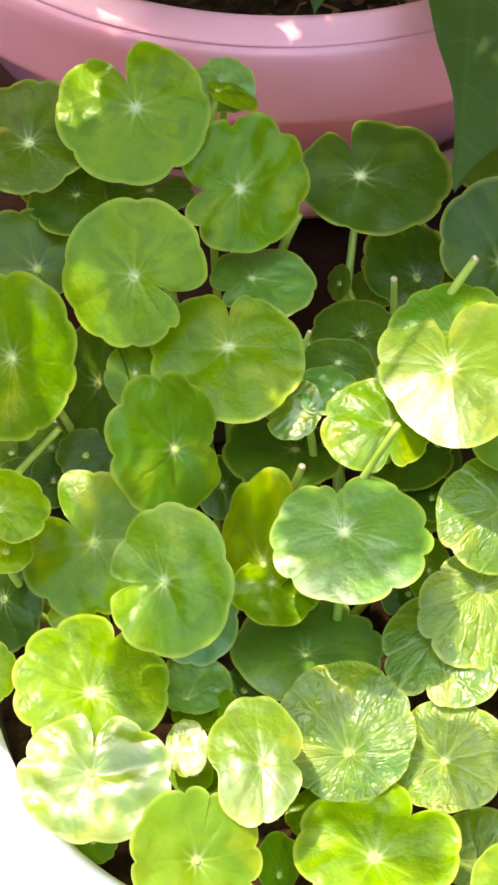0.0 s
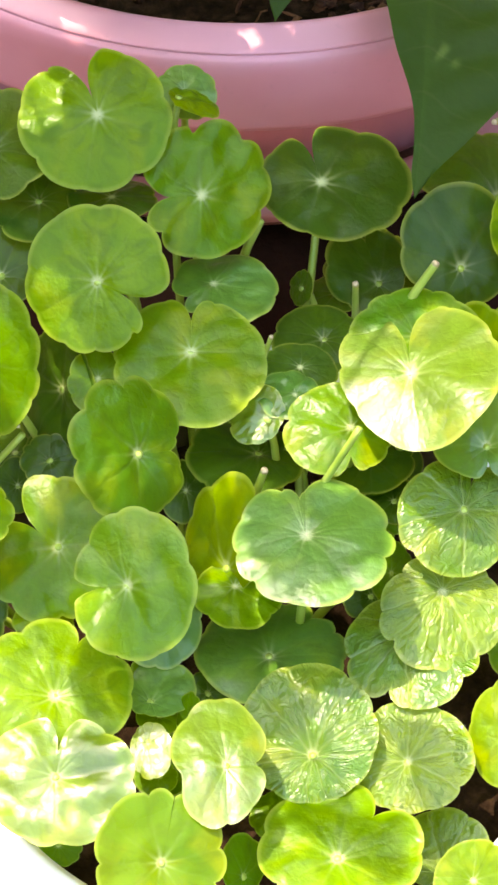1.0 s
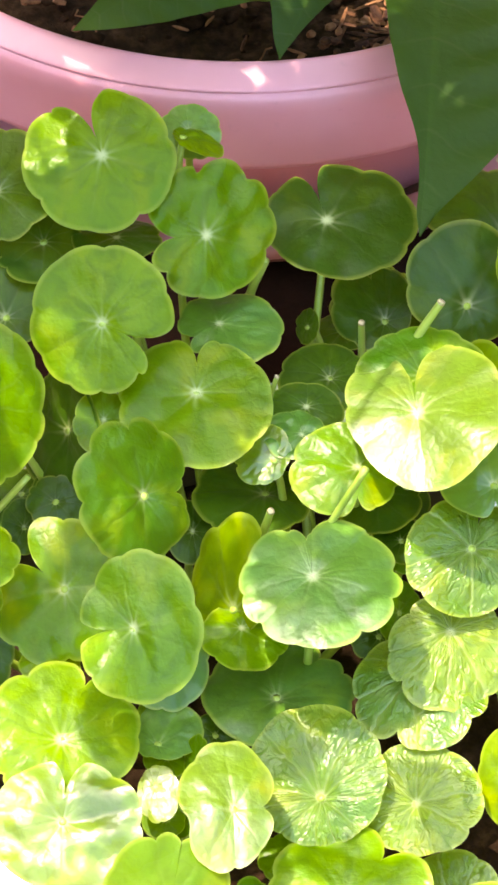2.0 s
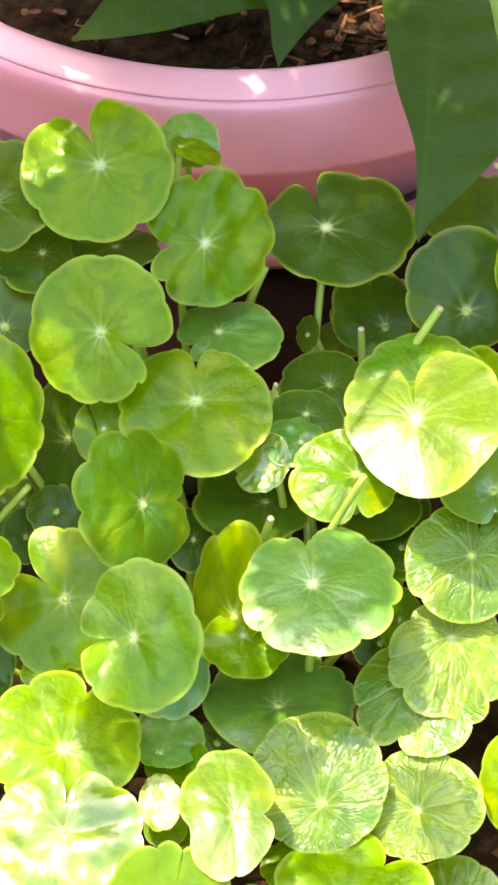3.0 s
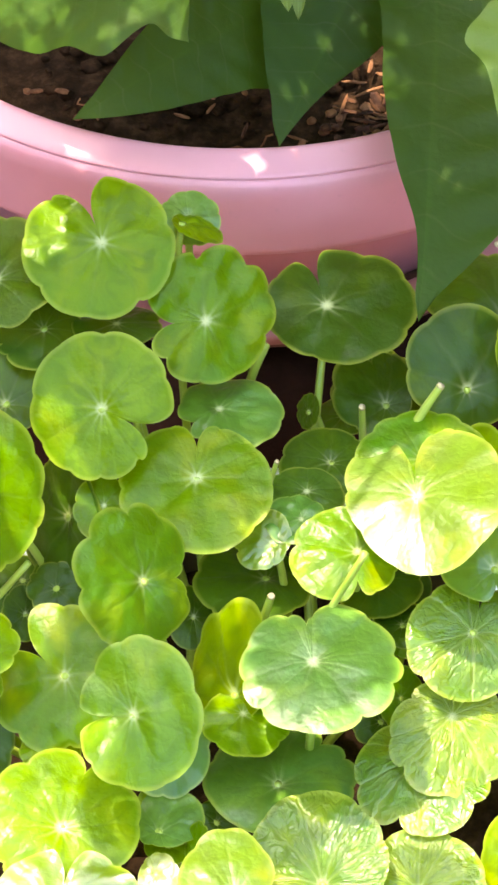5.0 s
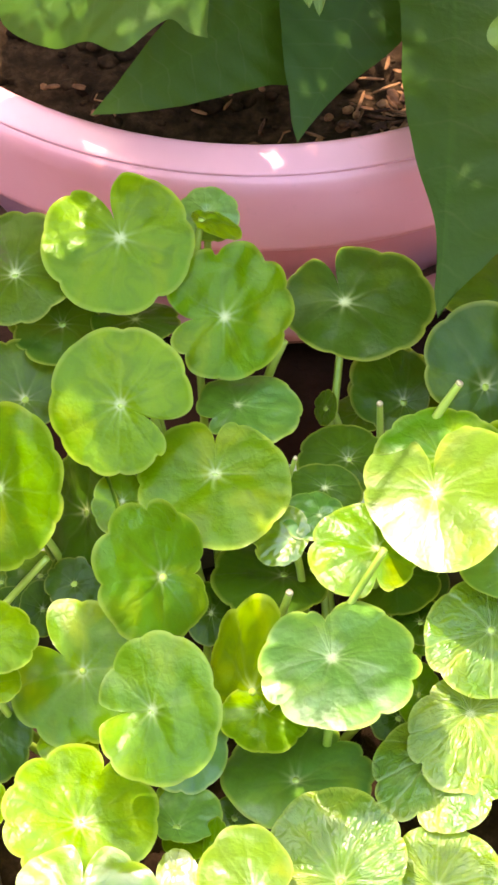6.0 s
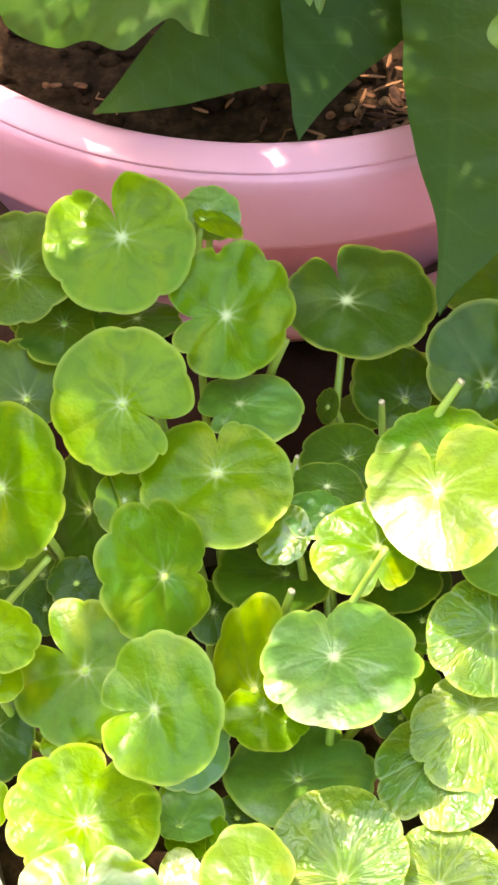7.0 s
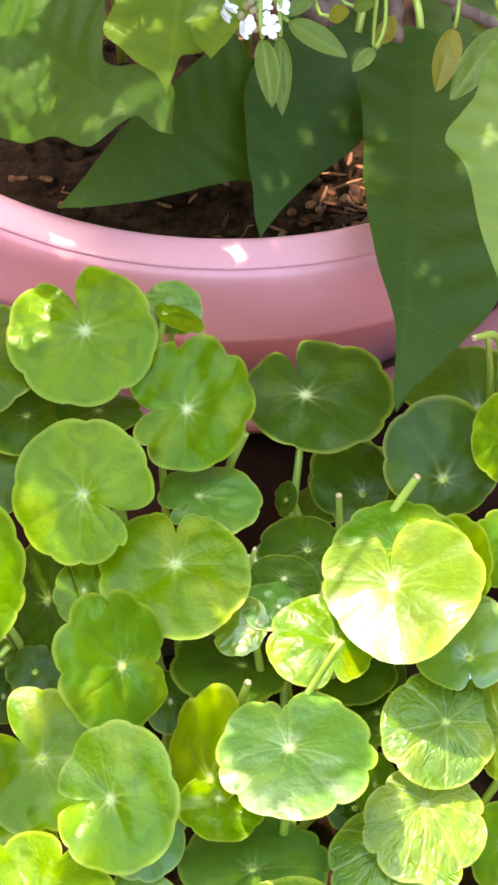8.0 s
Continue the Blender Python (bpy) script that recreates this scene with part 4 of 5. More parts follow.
def vine_leaf(base, tip, face, left, right, seed=1, label="", sag=0.04, parent=None, back=None, stalk_to=None, mat=None):
    """A long leaf from its base to its tip, lying across the way it faces. left, right: (way along, half width) pairs, in leaf lengths."""
    base, tip, n = Vector(base), Vector(tip), Vector(face).normalized()
    x = tip - base
    size = x.length
    x.normalize()
    n = (n - x * n.dot(x)).normalized()
    y = n.cross(x)
    m = Matrix((x, y, n)).transposed().to_4x4()
    m.translation = base
    rows, uvs = [], []
    off = Vector((seed * 4.1, seed * 1.3, 0))
    for i in range(57):
        s = i / 56
        wl, wr = smooth_profile(left, s), smooth_profile(right, s)
        row, uvrow = [], []
        for k in range(-8, 9):
            c = k / 8
            w = (wl if c > 0 else wr) * c
            edge = abs(c) ** 3 * 0.012 * noise.noise(Vector((s * 9, k, 0)) + off)
            h = -sag * 4 * (s - 0.5) ** 2 + 0.09 * abs(w) - 0.33 * w * w + 0.022 * noise.noise(Vector((s * 3, w * 3, 0)) + off)
            h += 0.006 * math.cos((s + 0.45 * abs(w)) * 9 * 2 * math.pi) * min(1, abs(w) * 8)
            row.append(((s + edge) * size, w * size, h * size))
            uvrow.append((s + 0.5 * abs(w) * -1, abs(c)))
        rows.append(row)
        uvs.append(uvrow)
    leaf = part("leaf", from_grid(rows, False, uvs), mat or VINE, parent or vine, label, (back or VINE_BACK) @ m)
    foot = Vector(stalk_to) if stalk_to else Vector((PINK_AT[0] + (base.x - PINK_AT[0]) * 0.5, PINK_AT[1] - 0.02, 0.20))
    start = m @ Vector(rows[0][8])
    pts = bend(start, start - x * 0.02 + Vector((0, 0, 0.005)), foot.lerp(start, 0.35) + Vector((0, 0, 0.004)) if stalk_to else foot + Vector((0, 0.02, 0.12)), foot)
    inv = m.inverted()
    part("stalk", tube([inv @ p for p in pts], [0.0014 + 0.0004 * i / 12 if not stalk_to else 0.0003 for i in range(13)]), STALK, leaf)
    return leaf


vine_leaf((0.0768, 0.2170, 0.2846), (0.0614, 0.0582, 0.2718), (0.098, -0.268, 0.959), ((0.08, 0.08), (0.22, 0.09), (0.34, 0.11), (0.46, 0.15), (0.54, 0.19), (0.62, 0.21), (0.70, 0.19), (0.82, 0.13), (0.92, 0.05)), ((0.15, 0.13), (0.33, 0.11), (0.49, 0.10), (0.65, 0.07), (0.80, 0.02), (0.90, 0.01), (0.96, 0.01)), seed=1, label="large dark green arrow-shaped leaf hanging over the lip")
vine_leaf((0.0559, 0.2214, 0.2758), (0.0214, 0.1507, 0.2470), (0.137, -0.430, 0.892), ((0.09, 0.19), (0.41, 0.21), (0.57, 0.15), (0.74, 0.07), (0.90, 0.02)), ((0.06, 0.28), (0.42, 0.32), (0.62, 0.24), (0.79, 0.14), (0.94, 0.05)), seed=2, label="")
vine_leaf((0.0254, 0.2091, 0.2611), (-0.0443, 0.1513, 0.2601), (0.402, -0.498, 0.768), ((0.21, 0.28), (0.37, 0.23), (0.58, 0.17), (0.71, 0.13), (0.88, 0.06)), ((0.02, 0.25), (0.13, 0.23), (0.37, 0.19), (0.55, 0.16), (0.71, 0.11), (0.86, 0.05)), seed=3, label="")
vine_leaf((-0.0694, 0.2091, 0.2890), (-0.0088, 0.1545, 0.2902), (-0.422, -0.452, 0.786), ((0.31, 0.42), (0.46, 0.28), (0.59, 0.11), (0.75, 0.17), (0.89, 0.16)), ((0.13, 0.36), (0.41, 0.35), (0.57, 0.25), (0.73, 0.21), (0.79, 0.07), (0.83, 0.01), (0.92, 0.02)), seed=4, label="pale green lobed leaf with sun flecks", mat=VINE_PALE)
vine_leaf((-0.0029, 0.1864, 0.3332), (-0.0086, 0.1463, 0.3137), (0.074, -0.445, 0.892), ((0.08, 0.29), (0.47, 0.29), (0.68, 0.19), (0.70, 0.08), (0.84, 0.03)), ((0.23, 0.39), (0.44, 0.46), (0.61, 0.49), (0.70, 0.37), (0.81, 0.21), (0.87, 0.09)), seed=5, label="bright green lobed leaf", mat=VINE_YOUNG)
vine_leaf((0.0149, 0.1876, 0.3277), (0.0052, 0.1549, 0.3210), (0.203, -0.252, 0.946), ((0.15, 0.26), (0.53, 0.16), (0.81, 0.08)), ((0.27, 0.30), (0.89, 0.19)), seed=6, label="", mat=VINE_YOUNG)
vine_leaf((0.0899, 0.1108, 0.3677), (0.0851, 0.0274, 0.3453), (-0.109, -0.252, 0.961), ((0.26, 0.14), (0.52, 0.17), (0.80, 0.10)), ((0.24, 0.12), (0.39, 0.21), (0.51, 0.14), (0.66, 0.11), (0.78, 0.08)), seed=7, label="bright green lobed leaf beside the hanging leaf", mat=VINE_PALE)
vine_leaf((0.0518, 0.2986, 0.2482), (0.0624, 0.2585, 0.2295), (-0.163, -0.453, 0.876), ((0.37, 0.33), (0.76, 0.28), (0.97, 0.15)), ((0.06, 0.30), (0.51, 0.33), (0.87, 0.18)), seed=8, label="")
vine_leaf((0.0894, 0.2584, 0.2726), (0.0927, 0.1826, 0.2385), (-0.127, -0.412, 0.902), ((0.34, 0.21), (0.69, 0.21), (0.91, 0.10)), ((0.14, 0.14), (0.46, 0.13), (0.79, 0.08)), seed=9, label="")
vine_leaf((-0.0459, 0.2448, 0.2984), (-0.0738, 0.1957, 0.2710), (0.216, -0.566, 0.795), ((0.10, 0.33), (0.31, 0.40), (0.67, 0.27)), ((0.61, 0.54), (0.83, 0.32)), seed=10, label="", mat=VINE_PALE)


# main stems of the vine and the added, unseen branches that arch forward from them
HEADS = []
for side in (-1, 0, 1):
    foot, head = Vector((PINK_AT[0] + 0.02 * side, PINK_AT[1] + 0.06, 0.20)), Vector((0.03 + 0.03 * side, 0.47, 0.66))
    pts = bend(foot, foot + Vector((0, 0.06, 0.12)), head - Vector((0, 0, 0.15)), head, 20)
    part("stem", tube([VINE_BACK @ p for p in pts], [0.003 - 0.0001 * i for i in range(21)]), STALK, vine)
    HEADS.append(head)
NODES = []


def shade_branch(x, y, z):
    end = Vector((x, y, z))
    head = min(HEADS, key=lambda h: (h - end).length)
    lift = Vector((0, 0.03, 0.06))
    pts = bend(head, head.lerp(end, 0.35) + lift, head.lerp(end, 0.7) + lift, end, 24)
    part("shade_branch", tube([VINE_BACK @ p for p in pts], [0.0017 - 0.00004 * i for i in range(25)], 6), STALK, vine)
    NODES.extend(pts[6:])


# the unseen crown over the pots, added to carry the shading leaves
shade_branch(-0.059, 0.124, 0.451)
shade_branch(-0.038, 0.222, 0.415)
shade_branch(-0.110, 0.039, 0.477)
shade_branch(-0.092, 0.220, 0.397)
shade_branch(0.032, 0.127, 0.485)
shade_branch(-0.030, 0.360, 0.363)
shade_branch(-0.115, 0.094, 0.455)
shade_branch(0.004, 0.221, 0.438)
shade_branch(-0.071, 0.053, 0.480)
shade_branch(-0.013, 0.251, 0.416)
shade_branch(-0.139, 0.048, 0.460)
shade_branch(-0.118, 0.128, 0.443)
shade_branch(-0.089, 0.267, 0.378)
shade_branch(-0.102, 0.070, 0.457)
shade_branch(0.013, 0.187, 0.448)
shade_branch(-0.051, 0.205, 0.420)


# unseen leaves added higher up on the vine, placed to shade the pots in dapples
def shade_leaf(x, y, z, size, seed=1):
    rng = random.Random(seed * 13 + 5)
    a = rng.uniform(0, 6.28)
    c = Vector((x, y, z))
    # turned to the sun
    n = (SUN_WAY + Vector((rng.uniform(-0.15, 0.15), rng.uniform(-0.15, 0.15), 0))).normalized()
    d = n.cross(Vector((math.cos(a), math.sin(a), 0.1))).normalized() * size
    side = ((0.02, 0.17), (0.08, 0.29), (0.2, 0.42), (0.4, 0.495), (0.6, 0.495), (0.8, 0.40), (0.92, 0.25))
    other = tuple((s, q * rng.uniform(0.93, 1.05)) for s, q in side)
    return vine_leaf(c - d, c + d, n, side, other, seed=seed + 40, stalk_to=min(NODES, key=lambda p: (p - c + d).length), sag=0.02)


# each leaf of the added crown, set where its shadow is wanted
shade_leaf(-0.0665, 0.1660, 0.4528, 0.0340, seed=400)
shade_leaf(-0.0310, 0.1718, 0.4722, 0.0340, seed=401)
shade_leaf(-0.0548, 0.2745, 0.4057, 0.0340, seed=402)
shade_leaf(-0.1090, 0.3042, 0.3764, 0.0340, seed=403)
shade_leaf(0.0370, 0.1753, 0.4744, 0.0340, seed=404)
shade_leaf(0.0180, 0.2579, 0.4399, 0.0280, seed=405)
shade_leaf(-0.1445, 0.1488, 0.4330, 0.0280, seed=406)
shade_leaf(-0.0950, 0.1348, 0.4668, 0.0220, seed=407)
shade_leaf(-0.0694, 0.2508, 0.4234, 0.0220, seed=408)
shade_leaf(-0.0911, 0.1173, 0.4624, 0.0220, seed=409)
shade_leaf(-0.0956, 0.0443, 0.4691, 0.0170, seed=410)
shade_leaf(0.0203, 0.2046, 0.4453, 0.0170, seed=411)
shade_leaf(-0.0212, 0.2729, 0.4160, 0.0170, seed=412)
shade_leaf(-0.1205, 0.2180, 0.3816, 0.0170, seed=413)
shade_leaf(-0.1448, 0.1018, 0.4431, 0.0170, seed=414)
shade_leaf(-0.0561, 0.0582, 0.4742, 0.0170, seed=415)
shade_leaf(0.0288, 0.1093, 0.4961, 0.0170, seed=416)
shade_leaf(-0.1600, 0.0540, 0.4585, 0.0170, seed=417)
shade_leaf(-0.0120, 0.2254, 0.4162, 0.0170, seed=418)
shade_leaf(0.0392, 0.2981, 0.4142, 0.0170, seed=419)
shade_leaf(-0.1178, 0.1280, 0.4329, 0.0170, seed=420)
shade_leaf(-0.0052, 0.1924, 0.4507, 0.0130, seed=421)
shade_leaf(-0.0302, 0.2530, 0.4081, 0.0130, seed=422)
shade_leaf(-0.0534, 0.1242, 0.4650, 0.0130, seed=423)
shade_leaf(-0.0993, 0.0892, 0.4570, 0.0130, seed=424)
shade_leaf(0.0219, 0.1421, 0.4854, 0.0130, seed=425)
shade_leaf(-0.0895, 0.1527, 0.4420, 0.0130, seed=426)
shade_leaf(-0.0435, 0.0245, 0.5078, 0.0100, seed=427)
shade_leaf(-0.0622, 0.1121, 0.4630, 0.0100, seed=428)
shade_leaf(-0.0765, 0.2263, 0.3991, 0.0100, seed=429)
shade_leaf(0.0131, 0.2192, 0.4372, 0.0100, seed=430)
shade_leaf(-0.1405, 0.0562, 0.4408, 0.0100, seed=431)
shade_leaf(-0.0869, 0.0424, 0.4907, 0.0100, seed=432)
shade_leaf(-0.1138, 0.0681, 0.4544, 0.0100, seed=433)
shade_leaf(-0.0208, 0.1334, 0.4659, 0.0100, seed=434)
shade_leaf(-0.1374, 0.0869, 0.4351, 0.0100, seed=435)
shade_leaf(0.0054, 0.2808, 0.3978, 0.0100, seed=436)
shade_leaf(-0.0083, 0.2681, 0.4141, 0.0100, seed=437)
shade_leaf(-0.0946, 0.0819, 0.4577, 0.0100, seed=438)
shade_leaf(0.0385, 0.1400, 0.4686, 0.0100, seed=439)
shade_leaf(0.0467, 0.2003, 0.4457, 0.0100, seed=440)
shade_leaf(-0.0621, 0.0016, 0.4918, 0.0075, seed=441)
shade_leaf(-0.1352, 0.0586, 0.4536, 0.0075, seed=442)
shade_leaf(-0.1146, 0.0941, 0.4454, 0.0075, seed=443)
shade_leaf(-0.0172, 0.2362, 0.4109, 0.0075, seed=444)
shade_leaf(-0.0411, 0.2308, 0.4124, 0.0075, seed=445)
shade_leaf(-0.0455, 0.0332, 0.5001, 0.0075, seed=446)
shade_leaf(-0.1308, 0.1115, 0.4447, 0.0075, seed=447)
shade_leaf(-0.0816, 0.0766, 0.4696, 0.0075, seed=448)
shade_leaf(-0.0781, 0.2417, 0.3948, 0.0075, seed=449)
shade_leaf(0.0384, 0.1194, 0.4834, 0.0075, seed=450)
shade_leaf(-0.1027, 0.1391, 0.4386, 0.0075, seed=451)
shade_leaf(-0.0248, 0.2197, 0.4163, 0.0075, seed=452)
shade_leaf(-0.1191, 0.0449, 0.4668, 0.0075, seed=453)
shade_leaf(-0.0852, 0.2107, 0.4042, 0.0075, seed=454)
shade_leaf(-0.0836, 0.3489, 0.3501, 0.0075, seed=455)
shade_leaf(0.0104, 0.1697, 0.4465, 0.0075, seed=456)
shade_leaf(-0.0603, 0.0013, 0.5000, 0.0075, seed=457)
shade_leaf(-0.1030, 0.0365, 0.4827, 0.0075, seed=458)
shade_leaf(-0.0444, 0.2207, 0.4292, 0.0075, seed=459)
shade_leaf(-0.0318, 0.2420, 0.4070, 0.0075, seed=460)
shade_leaf(-0.1099, 0.2210, 0.3891, 0.0075, seed=461)
shade_leaf(-0.0265, 0.2111, 0.4364, 0.0075, seed=462)
shade_leaf(-0.0367, 0.1994, 0.4162, 0.0056, seed=463)
shade_leaf(-0.1253, 0.1046, 0.4482, 0.0056, seed=464)
shade_leaf(-0.1269, 0.0094, 0.4869, 0.0056, seed=465)
shade_leaf(-0.0721, 0.0114, 0.4980, 0.0056, seed=466)
shade_leaf(-0.0081, 0.2471, 0.4121, 0.0056, seed=467)
shade_leaf(-0.0852, 0.2197, 0.4051, 0.0056, seed=468)
shade_leaf(-0.0743, 0.0901, 0.4482, 0.0056, seed=469)
shade_leaf(-0.0653, 0.2155, 0.4202, 0.0056, seed=470)
shade_leaf(-0.0424, 0.0688, 0.4836, 0.0056, seed=471)
shade_leaf(-0.0705, 0.2221, 0.4033, 0.0056, seed=472)
shade_leaf(-0.1265, 0.0666, 0.4649, 0.0056, seed=473)
shade_leaf(-0.1114, 0.0539, 0.4658, 0.0056, seed=474)
shade_leaf(-0.0771, 0.0863, 0.4755, 0.0056, seed=475)
shade_leaf(-0.0983, 0.2143, 0.4000, 0.0056, seed=476)
shade_leaf(0.0069, 0.1198, 0.4722, 0.0056, seed=477)
shade_leaf(-0.0383, 0.2015, 0.4170, 0.0056, seed=478)
shade_leaf(-0.0852, 0.0595, 0.4697, 0.0056, seed=479)
shade_leaf(-0.0892, 0.0748, 0.4590, 0.0056, seed=480)
shade_leaf(-0.0385, 0.2218, 0.4049, 0.0056, seed=481)
shade_leaf(-0.1610, 0.0300, 0.4543, 0.0056, seed=482)
shade_leaf(-0.0867, 0.2754, 0.3810, 0.0056, seed=483)
shade_leaf(-0.0318, 0.1255, 0.4654, 0.0056, seed=484)
shade_leaf(-0.0416, 0.2109, 0.4143, 0.0056, seed=485)
shade_leaf(-0.0571, 0.3474, 0.3572, 0.0056, seed=486)
shade_leaf(-0.1536, 0.1022, 0.4181, 0.0056, seed=487)
shade_leaf(-0.1284, 0.0341, 0.4759, 0.0056, seed=488)
shade_leaf(-0.1018, 0.0704, 0.4468, 0.0056, seed=489)
shade_leaf(-0.0773, 0.0355, 0.4861, 0.0056, seed=490)
shade_leaf(0.0161, 0.3332, 0.3782, 0.0056, seed=491)
shade_leaf(-0.1094, 0.1514, 0.4119, 0.0056, seed=492)
shade_leaf(-0.0836, 0.2424, 0.3987, 0.0056, seed=493)
shade_leaf(0.0318, 0.1274, 0.4753, 0.0056, seed=494)
shade_leaf(-0.0738, 0.0742, 0.4802, 0.0056, seed=495)
shade_leaf(-0.0313, 0.1932, 0.4397, 0.0056, seed=496)
shade_leaf(0.0067, 0.1633, 0.4639, 0.0056, seed=497)
shade_leaf(-0.0025, 0.1302, 0.4753, 0.0056, seed=498)
shade_leaf(0.0130, 0.1875, 0.4378, 0.0056, seed=499)
shade_leaf(0.0235, 0.2246, 0.4340, 0.0056, seed=500)
shade_leaf(-0.0547, 0.1968, 0.4183, 0.0056, seed=501)
shade_leaf(-0.0244, 0.2442, 0.4186, 0.0056, seed=502)
shade_leaf(-0.0390, 0.2053, 0.4344, 0.0056, seed=503)
shade_leaf(-0.0532, 0.2048, 0.4303, 0.0042, seed=504)
shade_leaf(-0.0954, 0.2396, 0.3858, 0.0042, seed=505)
shade_leaf(-0.1227, 0.0235, 0.4739, 0.0042, seed=506)
shade_leaf(-0.0505, 0.2137, 0.4214, 0.0042, seed=507)
shade_leaf(-0.0930, 0.0609, 0.4581, 0.0042, seed=508)
shade_leaf(-0.0935, 0.2408, 0.3905, 0.0042, seed=509)
shade_leaf(-0.0446, 0.2010, 0.4194, 0.0042, seed=510)
shade_leaf(-0.1046, 0.0283, 0.4799, 0.0042, seed=511)
shade_leaf(-0.0347, 0.2316, 0.4202, 0.0042, seed=512)
shade_leaf(-0.0800, 0.0136, 0.4980, 0.0042, seed=513)
shade_leaf(-0.0299, 0.2034, 0.4260, 0.0042, seed=514)
shade_leaf(-0.1100, 0.0571, 0.4528, 0.0042, seed=515)
shade_leaf(-0.0243, 0.1251, 0.4710, 0.0042, seed=516)
shade_leaf(-0.0564, -0.0068, 0.4997, 0.0042, seed=517)
shade_leaf(-0.1102, 0.1179, 0.4446, 0.0042, seed=518)
shade_leaf(-0.1013, 0.2433, 0.3900, 0.0042, seed=519)
shade_leaf(-0.0523, 0.0381, 0.4997, 0.0042, seed=520)
shade_leaf(-0.0494, 0.2248, 0.4085, 0.0042, seed=521)
shade_leaf(-0.0992, 0.1607, 0.4298, 0.0042, seed=522)
shade_leaf(-0.0676, 0.0910, 0.4716, 0.0042, seed=523)
shade_leaf(-0.0719, 0.1046, 0.4651, 0.0042, seed=524)
shade_leaf(-0.0423, 0.0707, 0.4717, 0.0042, seed=525)
shade_leaf(-0.0948, 0.0665, 0.4639, 0.0042, seed=526)
shade_leaf(-0.1539, 0.0329, 0.4509, 0.0042, seed=527)
shade_leaf(-0.1239, 0.0375, 0.4662, 0.0042, seed=528)
shade_leaf(-0.0129, 0.1342, 0.4763, 0.0042, seed=529)
shade_leaf(-0.0301, 0.3603, 0.3534, 0.0042, seed=530)
shade_leaf(0.0435, 0.1345, 0.4831, 0.0042, seed=531)
shade_leaf(-0.0826, 0.0915, 0.4561, 0.0042, seed=532)
shade_leaf(0.0207, 0.3821, 0.3772, 0.0042, seed=533)
shade_leaf(0.0038, 0.2314, 0.4262, 0.0042, seed=534)
shade_leaf(-0.1330, 0.0819, 0.4415, 0.0042, seed=535)
shade_leaf(-0.1193, 0.0892, 0.4577, 0.0042, seed=536)
shade_leaf(-0.0128, 0.2514, 0.4065, 0.0042, seed=537)
shade_leaf(-0.1087, 0.1093, 0.4532, 0.0042, seed=538)
shade_leaf(-0.0817, 0.0652, 0.4685, 0.0042, seed=539)
shade_leaf(0.0003, 0.3381, 0.3919, 0.0042, seed=540)
shade_leaf(-0.0593, 0.1239, 0.4410, 0.0042, seed=541)
shade_leaf(-0.0726, 0.2143, 0.4144, 0.0042, seed=542)
shade_leaf(0.0186, 0.1867, 0.4456, 0.0042, seed=543)
shade_leaf(-0.0912, 0.0288, 0.4721, 0.0042, seed=544)
shade_leaf(0.0049, 0.1999, 0.4384, 0.0042, seed=545)
shade_leaf(0.0369, 0.2781, 0.4082, 0.0042, seed=546)
shade_leaf(-0.1293, 0.0559, 0.4528, 0.0042, seed=547)
shade_leaf(-0.0355, 0.0288, 0.4931, 0.0042, seed=548)
shade_leaf(-0.0870, 0.2342, 0.4058, 0.0042, seed=549)
shade_leaf(-0.1242, 0.0764, 0.4612, 0.0042, seed=550)
shade_leaf(-0.1299, 0.0126, 0.4850, 0.0042, seed=551)
shade_leaf(-0.0514, 0.2054, 0.4103, 0.0031, seed=552)
shade_leaf(-0.0846, 0.2352, 0.3824, 0.0031, seed=553)
shade_leaf(-0.0906, 0.2180, 0.3875, 0.0031, seed=554)
shade_leaf(-0.1046, 0.2256, 0.3845, 0.0031, seed=555)
shade_leaf(-0.0958, 0.0739, 0.4662, 0.0031, seed=556)
shade_leaf(-0.0581, 0.0118, 0.5082, 0.0031, seed=557)
shade_leaf(-0.0552, 0.2051, 0.4059, 0.0031, seed=558)
shade_leaf(-0.1346, 0.0831, 0.4549, 0.0031, seed=559)
shade_leaf(-0.0894, 0.2667, 0.3683, 0.0031, seed=560)
shade_leaf(-0.0385, 0.2242, 0.4293, 0.0031, seed=561)
shade_leaf(0.0391, 0.1279, 0.4863, 0.0031, seed=562)
shade_leaf(-0.0715, 0.0367, 0.4861, 0.0031, seed=563)
shade_leaf(-0.0011, 0.2385, 0.4163, 0.0031, seed=564)
shade_leaf(-0.1388, 0.0478, 0.4495, 0.0031, seed=565)
shade_leaf(-0.0835, 0.2845, 0.3887, 0.0031, seed=566)
shade_leaf(0.0086, 0.2307, 0.4383, 0.0031, seed=567)
shade_leaf(-0.0330, 0.1172, 0.4579, 0.0031, seed=568)
shade_leaf(-0.0017, 0.2602, 0.4156, 0.0031, seed=569)
shade_leaf(-0.0920, 0.2202, 0.3868, 0.0031, seed=570)
shade_leaf(-0.0586, 0.2134, 0.4082, 0.0031, seed=571)
shade_leaf(0.0015, 0.2188, 0.4422, 0.0031, seed=572)
shade_leaf(-0.0746, 0.0066, 0.4994, 0.0031, seed=573)
shade_leaf(-0.0094, 0.2540, 0.4097, 0.0031, seed=574)
shade_leaf(-0.0841, 0.0564, 0.4782, 0.0031, seed=575)
shade_leaf(-0.0767, 0.0653, 0.4823, 0.0031, seed=576)
shade_leaf(-0.0234, 0.2927, 0.3868, 0.0031, seed=577)
shade_leaf(-0.0599, 0.1006, 0.4625, 0.0031, seed=578)
